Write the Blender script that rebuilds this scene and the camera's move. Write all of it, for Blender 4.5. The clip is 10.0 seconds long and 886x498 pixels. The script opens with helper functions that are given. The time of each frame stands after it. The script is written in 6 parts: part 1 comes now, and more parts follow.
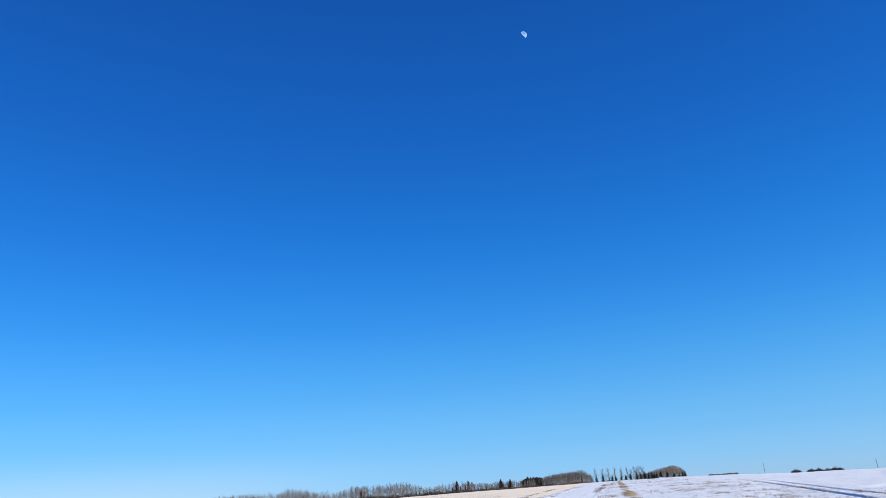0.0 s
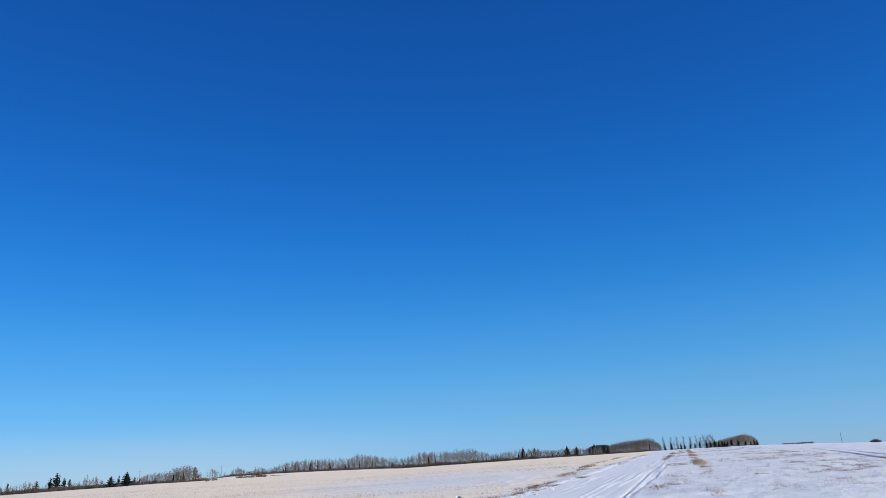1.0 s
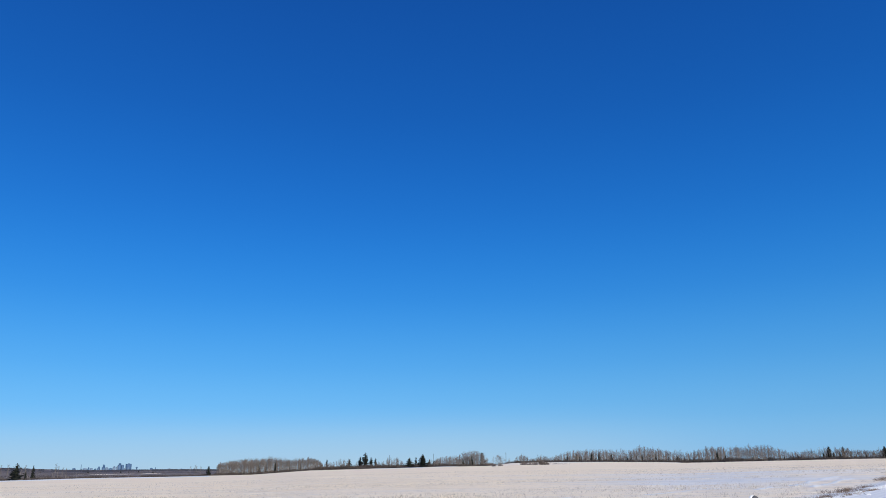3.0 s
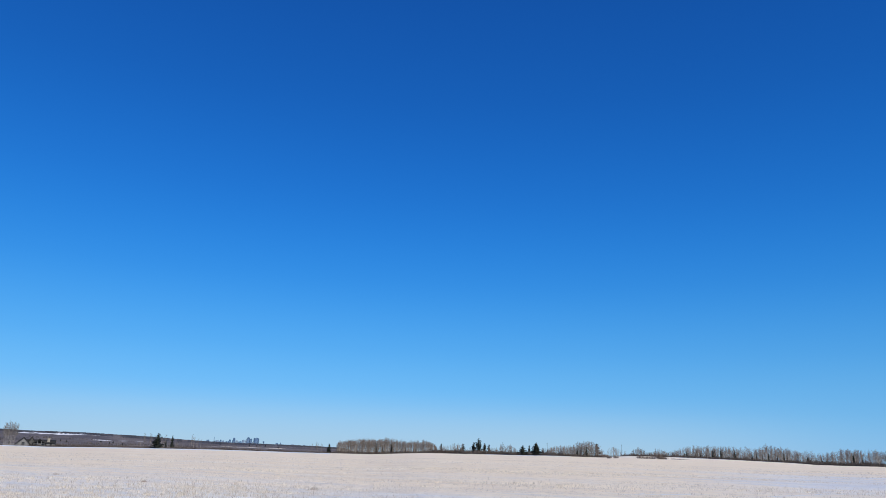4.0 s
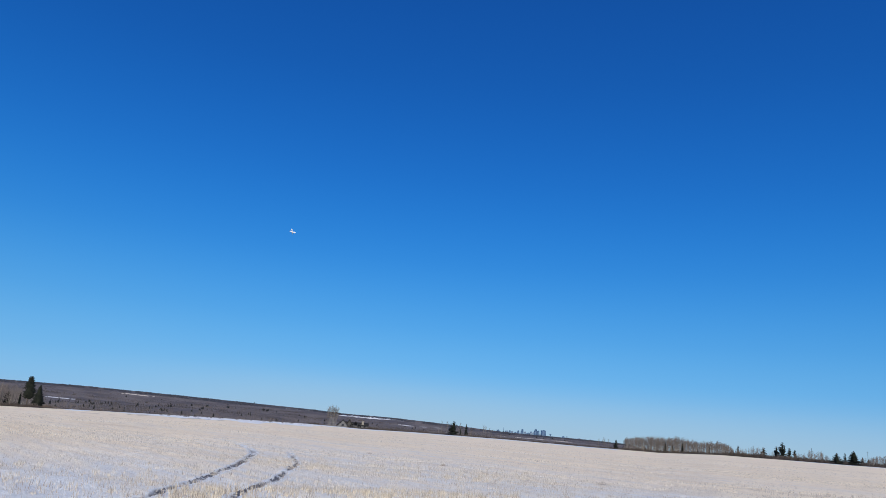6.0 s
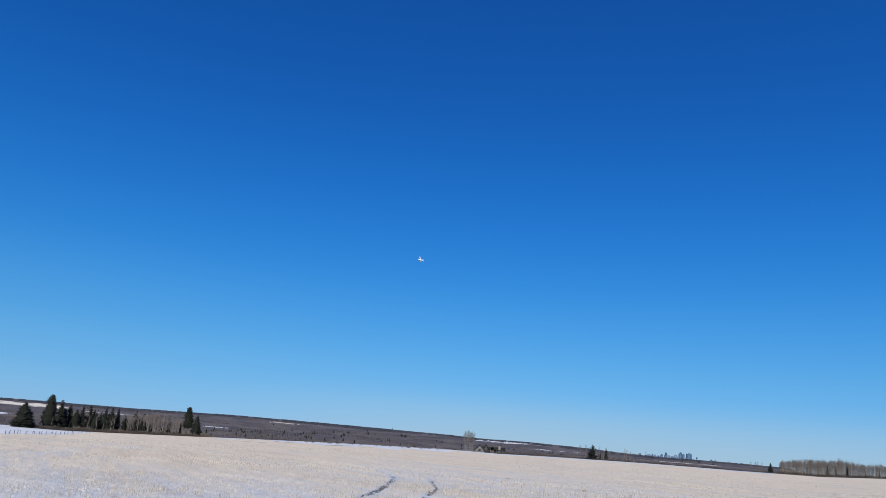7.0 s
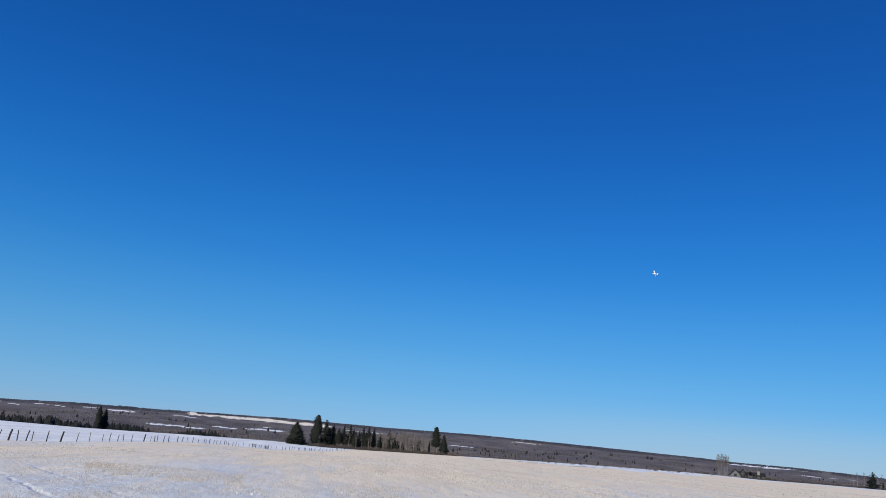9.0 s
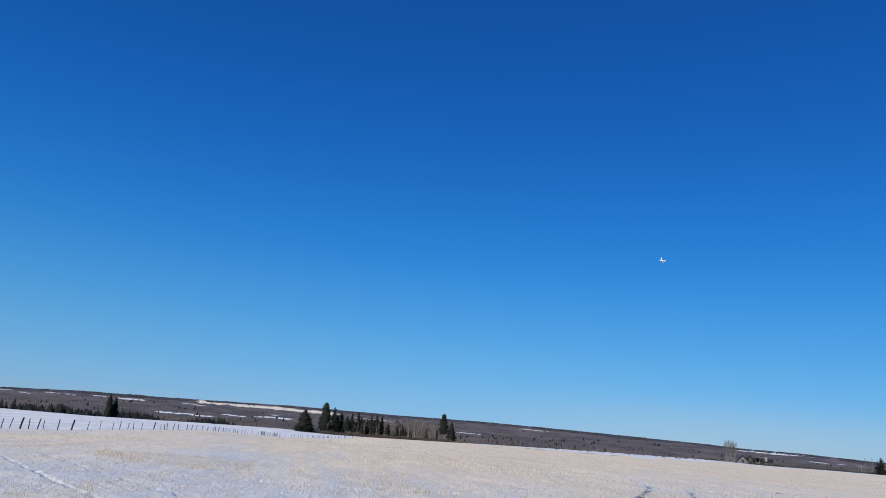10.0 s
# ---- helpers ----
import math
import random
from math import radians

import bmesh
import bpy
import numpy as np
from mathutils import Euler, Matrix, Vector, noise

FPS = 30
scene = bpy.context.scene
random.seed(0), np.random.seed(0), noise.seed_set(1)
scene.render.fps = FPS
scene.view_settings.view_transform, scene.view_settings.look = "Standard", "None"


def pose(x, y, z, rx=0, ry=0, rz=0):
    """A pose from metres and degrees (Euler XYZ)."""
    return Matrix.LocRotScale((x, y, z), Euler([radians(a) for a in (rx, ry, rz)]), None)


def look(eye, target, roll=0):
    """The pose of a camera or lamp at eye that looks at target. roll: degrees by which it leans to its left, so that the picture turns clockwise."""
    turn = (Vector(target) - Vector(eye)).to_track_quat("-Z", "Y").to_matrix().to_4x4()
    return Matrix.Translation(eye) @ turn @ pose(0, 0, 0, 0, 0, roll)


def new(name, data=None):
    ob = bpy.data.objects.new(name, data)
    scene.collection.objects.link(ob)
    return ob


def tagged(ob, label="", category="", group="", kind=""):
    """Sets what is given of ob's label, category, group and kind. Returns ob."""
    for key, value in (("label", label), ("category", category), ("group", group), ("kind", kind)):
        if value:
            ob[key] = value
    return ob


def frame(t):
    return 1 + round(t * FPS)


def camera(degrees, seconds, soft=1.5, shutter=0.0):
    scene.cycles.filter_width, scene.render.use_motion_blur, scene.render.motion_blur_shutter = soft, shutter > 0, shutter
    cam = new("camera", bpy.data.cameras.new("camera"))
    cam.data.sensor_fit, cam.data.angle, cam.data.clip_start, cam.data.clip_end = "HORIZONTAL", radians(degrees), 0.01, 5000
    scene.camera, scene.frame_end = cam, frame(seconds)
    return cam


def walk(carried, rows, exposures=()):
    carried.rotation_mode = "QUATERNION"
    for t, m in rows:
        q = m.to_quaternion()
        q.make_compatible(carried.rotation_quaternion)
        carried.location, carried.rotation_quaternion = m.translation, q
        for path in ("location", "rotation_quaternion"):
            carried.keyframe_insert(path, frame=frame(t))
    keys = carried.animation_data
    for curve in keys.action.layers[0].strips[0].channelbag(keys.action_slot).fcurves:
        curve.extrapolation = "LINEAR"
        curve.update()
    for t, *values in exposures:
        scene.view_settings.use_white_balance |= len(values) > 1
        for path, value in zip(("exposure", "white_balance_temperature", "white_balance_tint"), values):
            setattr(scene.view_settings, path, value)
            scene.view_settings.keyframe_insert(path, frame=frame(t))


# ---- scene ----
# A snowy prairie field seen from one spot, the camera turning to its left.
# Bearings: degrees to the left of +y; the eye stands at the origin, 1.6 m up.
EYE = 1.6
cam = camera(62.1, 10.0, 0.7)
TURN = [  # seconds, bearing, pitch, roll
    (0.0, -1.67, 18.57, 4.11),
    (0.5, 0.19, 17.21, 3.89),
    (1.0, 3.29, 16.50, 3.56),
    (1.5, 7.53, 16.28, 3.10),
    (2.0, 12.41, 16.32, 2.45),
    (2.5, 18.10, 16.62, 1.75),
    (3.0, 24.09, 16.59, 0.92),
    (3.2, 26.18, 16.37, 0.49),
    (4.3, 34.81, 15.10, -2.80),
    (4.5, 36.52, 14.73, -3.32),
    (5.0, 41.94, 13.97, -4.33),
    (5.5, 48.02, 13.67, -4.85),
    (5.7, 50.45, 13.69, -4.95),
    (6.8, 62.21, 14.60, -4.54),
    (7.0, 64.22, 14.80, -4.40),
    (7.5, 69.40, 15.35, -4.19),
    (8.0, 74.52, 15.60, -4.37),
    (8.5, 78.99, 15.40, -4.82),
    (9.0, 82.37, 14.76, -5.31),
    (9.5, 83.55, 14.12, -5.39),
    (10.0, 82.95, 13.77, -5.16)]
EXPOSURES = [(0.0, 0.36), (0.5, 0.21), (1.0, 0.09), (2.5, 0.09), (4.5, 0.10), (5.0, -0.02), (5.5, -0.06), (7.5, -0.09), (10.0, -0.11)]
walk(cam, [(t, pose(0, 0, EYE, 90 + p, r, b)) for t, b, p, r in TURN], EXPOSURES)

# ---- light ----
SUN_BEARING, SUN_HEIGHT = -122.0, 27.0


def bearing(az, r):
    """Plan position at a bearing and a distance."""
    return -math.sin(radians(az)) * r, math.cos(radians(az)) * r


sun_dir = Vector((*bearing(SUN_BEARING, math.cos(radians(SUN_HEIGHT))), math.sin(radians(SUN_HEIGHT))))
sun_data = bpy.data.lights.new("sun", "SUN")
sun_data.energy, sun_data.angle, sun_data.color = 5.0, radians(0.53), (1.0, 0.92, 0.75)
sun = new("sun", sun_data)
sun.matrix_world = look(sun_dir * 300, (0, 0, 0))

SKY = [  # sine of the height over the horizon, linear colour of the winter sky
    (0.0, (0.318, 0.538, 0.765)), (0.02, (0.260, 0.552, 0.870)), (0.06, (0.177, 0.502, 0.878)), (0.13, (0.084, 0.397, 0.86)),
    (0.22, (0.027, 0.266, 0.785)), (0.33, (0.012, 0.173, 0.645)), (0.45, (0.0075, 0.118, 0.50)), (0.6, (0.006, 0.085, 0.40)), (1.0, (0.005, 0.06, 0.30))]
world = bpy.data.worlds.new("world")
scene.world = world
world.use_nodes = True
wn, wl = world.node_tree.nodes, world.node_tree.links
wn.clear()
w_out, w_bg = wn.new("ShaderNodeOutputWorld"), wn.new("ShaderNodeBackground")
w_sky = wn.new("ShaderNodeTexSky")
w_sky.sky_type, w_sky.sun_disc = "NISHITA", False
w_sky.sun_elevation, w_sky.sun_rotation = radians(SUN_HEIGHT), radians(-SUN_BEARING)
w_sky.altitude, w_sky.air_density, w_sky.dust_density, w_sky.ozone_density = 700, 1.0, 0.2, 3.0
w_coord, w_sep, w_ramp = wn.new("ShaderNodeTexCoord"), wn.new("ShaderNodeSeparateXYZ"), wn.new("ShaderNodeValToRGB")
wl.new(w_coord.outputs["Generated"], w_sep.inputs[0])
wl.new(w_sep.outputs["Z"], w_ramp.inputs[0])
w_ramp.color_ramp.interpolation = "B_SPLINE"
for i, (p, c) in enumerate(SKY):
    e = w_ramp.color_ramp.elements[i] if i < 2 else w_ramp.color_ramp.elements.new(p)
    e.position, e.color = p, (*c, 1)
# the sky is darkest a quarter circle away from the sun
w_dot = wn.new("ShaderNodeVectorMath")
w_dot.operation = "DOT_PRODUCT"
w_dot.inputs[1].default_value = sun_dir
wl.new(w_coord.outputs["Generated"], w_dot.inputs[0])
w_sq = wn.new("ShaderNodeMath")
w_sq.operation = "MULTIPLY"
wl.new(w_dot.outputs["Value"], w_sq.inputs[0])
wl.new(w_dot.outputs["Value"], w_sq.inputs[1])
w_pol = wn.new("ShaderNodeMath")
w_pol.operation = "MULTIPLY_ADD"
w_pol.inputs[1].default_value, w_pol.inputs[2].default_value = 0.26, 0.80
wl.new(w_sq.outputs[0], w_pol.inputs[0])
w_tint = wn.new("ShaderNodeVectorMath")
w_tint.operation = "SCALE"
wl.new(w_ramp.outputs["Color"], w_tint.inputs[0])
wl.new(w_pol.outputs[0], w_tint.inputs["Scale"])
w_nsc = wn.new("ShaderNodeVectorMath")
w_nsc.operation = "SCALE"
w_nsc.inputs["Scale"].default_value = 0.0015
wl.new(w_sky.outputs["Color"], w_nsc.inputs[0])
w_add = wn.new("ShaderNodeVectorMath")
w_add.operation = "ADD"
wl.new(w_tint.outputs[0], w_add.inputs[0])
wl.new(w_nsc.outputs[0], w_add.inputs[1])
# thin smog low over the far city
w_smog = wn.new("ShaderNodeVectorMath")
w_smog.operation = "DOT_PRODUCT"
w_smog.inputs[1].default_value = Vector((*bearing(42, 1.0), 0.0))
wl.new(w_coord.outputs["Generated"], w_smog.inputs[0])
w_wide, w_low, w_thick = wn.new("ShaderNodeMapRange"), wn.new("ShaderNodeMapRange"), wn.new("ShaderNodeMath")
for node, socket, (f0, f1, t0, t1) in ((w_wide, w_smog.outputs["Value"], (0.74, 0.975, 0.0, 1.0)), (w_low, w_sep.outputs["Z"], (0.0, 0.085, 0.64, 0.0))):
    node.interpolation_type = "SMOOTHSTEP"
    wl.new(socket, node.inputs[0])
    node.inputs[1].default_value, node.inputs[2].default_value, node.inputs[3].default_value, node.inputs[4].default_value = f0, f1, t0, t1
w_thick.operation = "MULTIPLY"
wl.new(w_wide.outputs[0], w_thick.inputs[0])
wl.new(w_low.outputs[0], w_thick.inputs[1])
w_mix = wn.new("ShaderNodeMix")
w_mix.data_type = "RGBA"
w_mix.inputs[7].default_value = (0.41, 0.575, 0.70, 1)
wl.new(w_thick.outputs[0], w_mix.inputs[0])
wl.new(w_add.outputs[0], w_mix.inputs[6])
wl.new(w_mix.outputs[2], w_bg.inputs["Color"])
w_bg.inputs["Strength"].default_value = 1.0
wl.new(w_bg.outputs[0], w_out.inputs[0])

# ---- materials ----


class Mat:
    """A Principled material with small helpers for its node tree."""

    def __init__(self, name, rough=0.8, spec=0.3):
        self.m = bpy.data.materials.new(name)
        self.m.use_nodes = True
        self.n, self.l = self.m.node_tree.nodes, self.m.node_tree.links
        self.b = self.n["Principled BSDF"]
        self.b.inputs["Roughness"].default_value = rough
        self.b.inputs["Specular IOR Level"].default_value = spec
        self.pos = self.n.new("ShaderNodeNewGeometry").outputs["Position"]

    def put(self, socket, value):
        if isinstance(value, bpy.types.NodeSocket):
            self.l.new(value, socket)
        elif isinstance(value, tuple):
            socket.default_value = (*value, 1) if len(value) == 3 and len(socket.default_value) == 4 else value
        else:
            socket.default_value = value

    def scaled(self, sx, sy, sz, turn=0.0):
        n = self.n.new("ShaderNodeMapping")
        n.inputs["Scale"].default_value = (sx, sy, sz)
        n.inputs["Rotation"].default_value = (0, 0, radians(turn))
        self.l.new(self.pos, n.inputs["Vector"])
        return n.outputs[0]

    def noise(self, scale, detail=4, rough=0.55, where=None):
        n = self.n.new("ShaderNodeTexNoise")
        n.inputs["Scale"].default_value, n.inputs["Detail"].default_value, n.inputs["Roughness"].default_value = scale, detail, rough
        self.l.new(where or self.pos, n.inputs["Vector"])
        return n.outputs[0]

    def lane(self, across, along):
        n, k = self.n.new("ShaderNodeAttribute"), self.n.new("ShaderNodeMapping")
        n.attribute_name = "lane"
        k.inputs["Scale"].default_value = (across, along, 1.0)
        self.l.new(n.outputs["Vector"], k.inputs["Vector"])
        return k.outputs[0]

    def blend(self, fac, a, b):
        n = self.n.new("ShaderNodeMix")
        self.put(n.inputs[0], fac)
        self.put(n.inputs[2], a)
        self.put(n.inputs[3], b)
        return n.outputs[0]

    def attr(self, name):
        n = self.n.new("ShaderNodeAttribute")
        n.attribute_name = name
        return n.outputs["Fac"]

    def ramp(self, fac, lo, hi):
        n = self.n.new("ShaderNodeMapRange")
        n.interpolation_type = "SMOOTHSTEP"
        self.put(n.inputs[0], fac)
        n.inputs[1].default_value, n.inputs[2].default_value = lo, hi
        return n.outputs[0]

    def math(self, op, a, b=0.5):
        n = self.n.new("ShaderNodeMath")
        n.operation, n.use_clamp = op, op != "SUBTRACT"
        self.put(n.inputs[0], a)
        self.put(n.inputs[1], b)
        return n.outputs[0]

    def mix(self, fac, a, b):
        n = self.n.new("ShaderNodeMix")
        n.data_type = "RGBA"
        self.put(n.inputs[0], fac)
        self.put(n.inputs[6], a)
        self.put(n.inputs[7], b)
        return n.outputs[2]

    def island(self):
        return self.n["Geometry"].outputs["Random Per Island"]

    def rnd(self):
        return self.n.new("ShaderNodeObjectInfo").outputs["Random"]

    def colour(self, value):
        self.put(self.b.inputs["Base Color"], value)
        return self

    def bump(self, height, strength=0.4, distance=0.05):
        n = self.n.new("ShaderNodeBump")
        n.inputs["Strength"].default_value, n.inputs["Distance"].default_value = strength, distance
        self.l.new(height, n.inputs["Height"])
        self.l.new(n.outputs[0], self.b.inputs["Normal"])
        return self


def two_tone(name, a, b, scale, rough=0.85, bump=0.0):
    m = Mat(name, rough)
    n = m.noise(scale)
    c = m.mix(m.ramp(n, 0.35, 0.65), a, b)
    m.colour(m.mix(m.math("MULTIPLY", m.island(), 0.45), c, tuple(x * 0.6 for x in a)))
    if bump:
        m.bump(n, bump, 0.03)
    return m.m


ROW_TURN = 25.0  # the seed rows run this many degrees off the x axis


def ground_material():
    m = Mat("snow_and_stubble", 0.75, 0.2)
    fine = m.noise(9.0, 5, 0.6)
    drift = m.noise(0.35, 4, 0.55, m.scaled(0.35, 1.0, 1.0, ROW_TURN))
    rows = m.noise(1.0, 6, 0.7, m.scaled(0.08, 1.4, 1.0, ROW_TURN))
    broad = m.noise(1.0, 4, 0.6, m.scaled(0.012, 0.09, 1.0, ROW_TURN))
    crust = m.noise(1.0, 6, 0.7, m.scaled(2.2, 3.4, 1.0, ROW_TURN))
    snow = m.mix(m.ramp(drift, 0.35, 0.7), (0.64, 0.685, 0.735), (0.735, 0.77, 0.805))
    snow = m.mix(m.math("MULTIPLY", m.ramp(crust, 0.52, 0.70), 0.55), snow, (0.47, 0.52, 0.59))
    snow = m.mix(m.math("MULTIPLY", m.ramp(crust, 0.48, 0.34), 0.6), snow, (0.82, 0.84, 0.85))
    fresh = m.mix(m.ramp(m.noise(1.0, 5, 0.6, m.scaled(0.02, 0.12, 1.0, -35)), 0.4, 0.62), (0.74, 0.77, 0.81), (0.86, 0.875, 0.89))
    snow = m.mix(m.attr("fresh"), snow, fresh)
    packed = m.attr("packed")
    streak = m.noise(1.0, 4, 0.6, m.lane(6.0, 0.06))
    lane_snow = m.mix(m.ramp(streak, 0.36, 0.64), (0.62, 0.66, 0.72), (0.76, 0.785, 0.81))
    snow = m.mix(m.math("MULTIPLY", packed, 0.85), snow, lane_snow)
    straw = m.mix(m.ramp(rows, 0.3, 0.7), (0.81, 0.68, 0.50), (0.93, 0.81, 0.63))
    lines = m.noise(1.0, 6, 0.75, m.scaled(0.03, 0.55, 1.0, ROW_TURN))
    straw = m.mix(m.math("MULTIPLY", m.ramp(lines, 0.50, 0.66), 0.55), straw, (0.60, 0.49, 0.35))
    straw = m.mix(m.math("MULTIPLY", m.ramp(lines, 0.46, 0.34), 0.6), straw, (0.94, 0.87, 0.74))
    straw = m.mix(m.math("MULTIPLY", m.ramp(fine, 0.4, 0.65), 0.3), straw, (0.94, 0.86, 0.72))
    # share of straw: sown ground, patchier where the drifts lie
    patchy = m.math("ADD", m.math("MULTIPLY", m.ramp(rows, 0.34, 0.66), 0.5), m.math("MULTIPLY", m.ramp(broad, 0.34, 0.62), 0.6))
    sown = m.attr("sown")
    share = m.ramp(m.math("ADD", m.math("SUBTRACT", sown, 0.5), m.math("MULTIPLY", patchy, 0.7)), 0.0, 1.0)
    share = m.math("MULTIPLY", share, m.ramp(sown, 0.02, 0.2))
    c = m.mix(share, snow, straw)
    weeds = m.math("MULTIPLY", m.attr("weedy"), m.ramp(m.noise(1.6, 6, 0.75), 0.50, 0.66))
    c = m.mix(m.math("MULTIPLY", weeds, 0.8), c, m.mix(fine, (0.36, 0.27, 0.19), (0.60, 0.48, 0.35)))
    # dark soil of the stubble trails, and shade painted into the snow ruts
    c = m.mix(m.math("MULTIPLY", m.attr("rut_soil_shade"), m.ramp(m.noise(4.0, 5, 0.7), 0.25, 0.42)), c, (0.055, 0.060, 0.082))
    # far country: leafless woods, with snow lying in the clearings
    litter = m.mix(m.ramp(m.noise(1.0, 5, 0.65, m.scaled(0.008, 0.008, 0.05)), 0.38, 0.62), (0.086, 0.077, 0.081), (0.158, 0.140, 0.137))
    c = m.mix(m.attr("wooded"), c, litter)
    m.colour(c)
    rough_snow = m.math("ADD", m.math("MULTIPLY", fine, 0.45), m.math("MULTIPLY", crust, 0.5))
    m.bump(m.blend(packed, rough_snow, m.math("ADD", m.math("MULTIPLY", fine, 0.12), m.math("MULTIPLY", streak, 0.2))), 0.75, 0.15)
    return m.m


M_GROUND = ground_material()


def straw_material(name, dull, bright):
    m = Mat(name, 0.8)
    c = m.mix(m.noise(3.0), dull, bright)
    c = m.mix(m.ramp(m.island(), 0.45, 0.92), c, (0.29, 0.247, 0.21))
    return m.colour(c).m


def far_wood_material():
    """Leafless woods far off, in broad drifts of lighter aspen and darker scrub."""
    m = Mat("far_bare_woods", 0.9)
    c = m.mix(m.ramp(m.noise(0.004, 4, 0.6), 0.40, 0.62), (0.074, 0.067, 0.071), (0.148, 0.131, 0.129))
    c = m.mix(m.math("MULTIPLY", m.ramp(m.noise(0.016, 3), 0.48, 0.68), 0.6), c, (0.168, 0.147, 0.142))
    return m.colour(m.mix(m.math("MULTIPLY", m.island(), 0.22), c, (0.07, 0.060, 0.062))).m


M_STRAW = straw_material("straw", (0.54, 0.492, 0.43), (0.73, 0.67, 0.59))
M_STRAW_TALL = straw_material("golden_straw", (0.575, 0.505, 0.405), (0.75, 0.67, 0.55))
M_WEED = two_tone("dead_weed", (0.17, 0.125, 0.10), (0.36, 0.28, 0.215), 0.5)
M_DRY_GRASS = two_tone("dry_grass", (0.36, 0.27, 0.19), (0.55, 0.43, 0.31), 0.5)
M_SPRUCE = two_tone("spruce_needles", (0.005, 0.008, 0.007), (0.016, 0.019, 0.014), 0.9, 0.95)
M_BARK_DARK = two_tone("dark_bark", (0.10, 0.075, 0.055), (0.18, 0.14, 0.11), 4.0, bump=0.4)
M_ASPEN = two_tone("aspen_bark", (0.22, 0.198, 0.178), (0.38, 0.345, 0.308), 2.5, bump=0.2)
M_TWIG = two_tone("bare_twigs", (0.12, 0.105, 0.105), (0.195, 0.170, 0.167), 0.8)
M_BROWN_TWIG = two_tone("brown_aspen_twigs", (0.098, 0.082, 0.079), (0.170, 0.143, 0.134), 0.8)
M_POPLAR = two_tone("poplar_bark", (0.27, 0.252, 0.222), (0.42, 0.395, 0.35), 2.0, bump=0.2)
M_POPLAR_TWIG = two_tone("poplar_twigs", (0.10, 0.088, 0.082), (0.165, 0.145, 0.132), 1.0)
M_SHRUB = two_tone("willow_twigs", (0.058, 0.048, 0.045), (0.110, 0.092, 0.084), 1.0)
M_PALE_TWIG = two_tone("pale_brown_twigs", (0.17, 0.140, 0.115), (0.25, 0.210, 0.175), 0.8)
M_ASH_TWIG = two_tone("grey_aspen_twigs", (0.130, 0.113, 0.113), (0.215, 0.188, 0.184), 0.8)
M_SOIL = two_tone("frozen_soil", (0.05, 0.056, 0.082), (0.115, 0.125, 0.165), 9.0, bump=0.4)
M_BUSH = two_tone("dark_bush_twigs", (0.040, 0.038, 0.045), (0.075, 0.070, 0.074), 1.0)
M_SHRUB_BROWN = two_tone("brown_shrub_twigs", (0.115, 0.094, 0.088), (0.20, 0.168, 0.156), 1.0)
M_RIDGE = two_tone("far_ridge_woods", (0.040, 0.044, 0.056), (0.066, 0.070, 0.084), 0.02)
M_POST = two_tone("weathered_post", (0.022, 0.019, 0.018), (0.05, 0.042, 0.038), 6.0, bump=0.4)
M_POST_PALE = two_tone("pale_post", (0.16, 0.125, 0.095), (0.24, 0.19, 0.15), 6.0, bump=0.4)
M_WIRE = two_tone("galvanised_wire", (0.22, 0.22, 0.22), (0.32, 0.32, 0.32), 5.0, 0.5)
M_FAR_WOOD = far_wood_material()
M_FAR_SPRUCE = two_tone("far_conifers", (0.008, 0.010, 0.011), (0.015, 0.018, 0.018), 0.05)
M_ROOF = two_tone("roof_shingles", (0.018, 0.018, 0.02), (0.035, 0.035, 0.038), 1.5, bump=0.3)
M_WALL = two_tone("house_siding", (0.115, 0.118, 0.13), (0.15, 0.152, 0.165), 0.8, bump=0.2)
M_STONE = two_tone("chimney_stone", (0.20, 0.19, 0.175), (0.28, 0.26, 0.24), 2.0, bump=0.4)
M_TRIM = two_tone("dark_trim", (0.05, 0.05, 0.055), (0.08, 0.08, 0.085), 2.0)
M_GLASS = Mat("window_glass", 0.08, 0.6).colour((0.03, 0.035, 0.045)).m
M_WHITE = two_tone("white_paint", (0.74, 0.74, 0.74), (0.82, 0.82, 0.82), 1.0, 0.4)
M_RUBBER = two_tone("weathered_rubber", (0.055, 0.058, 0.068), (0.10, 0.105, 0.12), 8.0, 0.8, 0.3)
M_SNOW = two_tone("snow_cap", (0.70, 0.73, 0.77), (0.79, 0.81, 0.84), 6.0, bump=0.4)
M_CITY_A = two_tone("hazy_tower_blue", (0.055, 0.115, 0.235), (0.08, 0.15, 0.275), 0.05, 0.6)
M_CITY_B = two_tone("hazy_tower_grey", (0.14, 0.205, 0.32), (0.19, 0.26, 0.375), 0.05, 0.6)
M_PLANE = two_tone("white_foam", (0.80, 0.80, 0.82), (0.86, 0.86, 0.86), 8.0, 0.5)
M_PLANE_DARK = two_tone("grey_plastic", (0.22, 0.23, 0.25), (0.30, 0.31, 0.33), 8.0, 0.5)
M_MOON = Mat("moon", 1.0, 0.0)
M_MOON.colour((0.0, 0.0, 0.0))
M_MOON.put(M_MOON.b.inputs["Emission Color"], M_MOON.mix(M_MOON.ramp(M_MOON.noise(0.09, 4), 0.35, 0.6), (0.10, 0.24, 0.58), (0.36, 0.50, 0.80)))
M_MOON.b.inputs["Emission Strength"].default_value = 1.0
M_MOON = M_MOON.m

# ---- mesh helpers ----


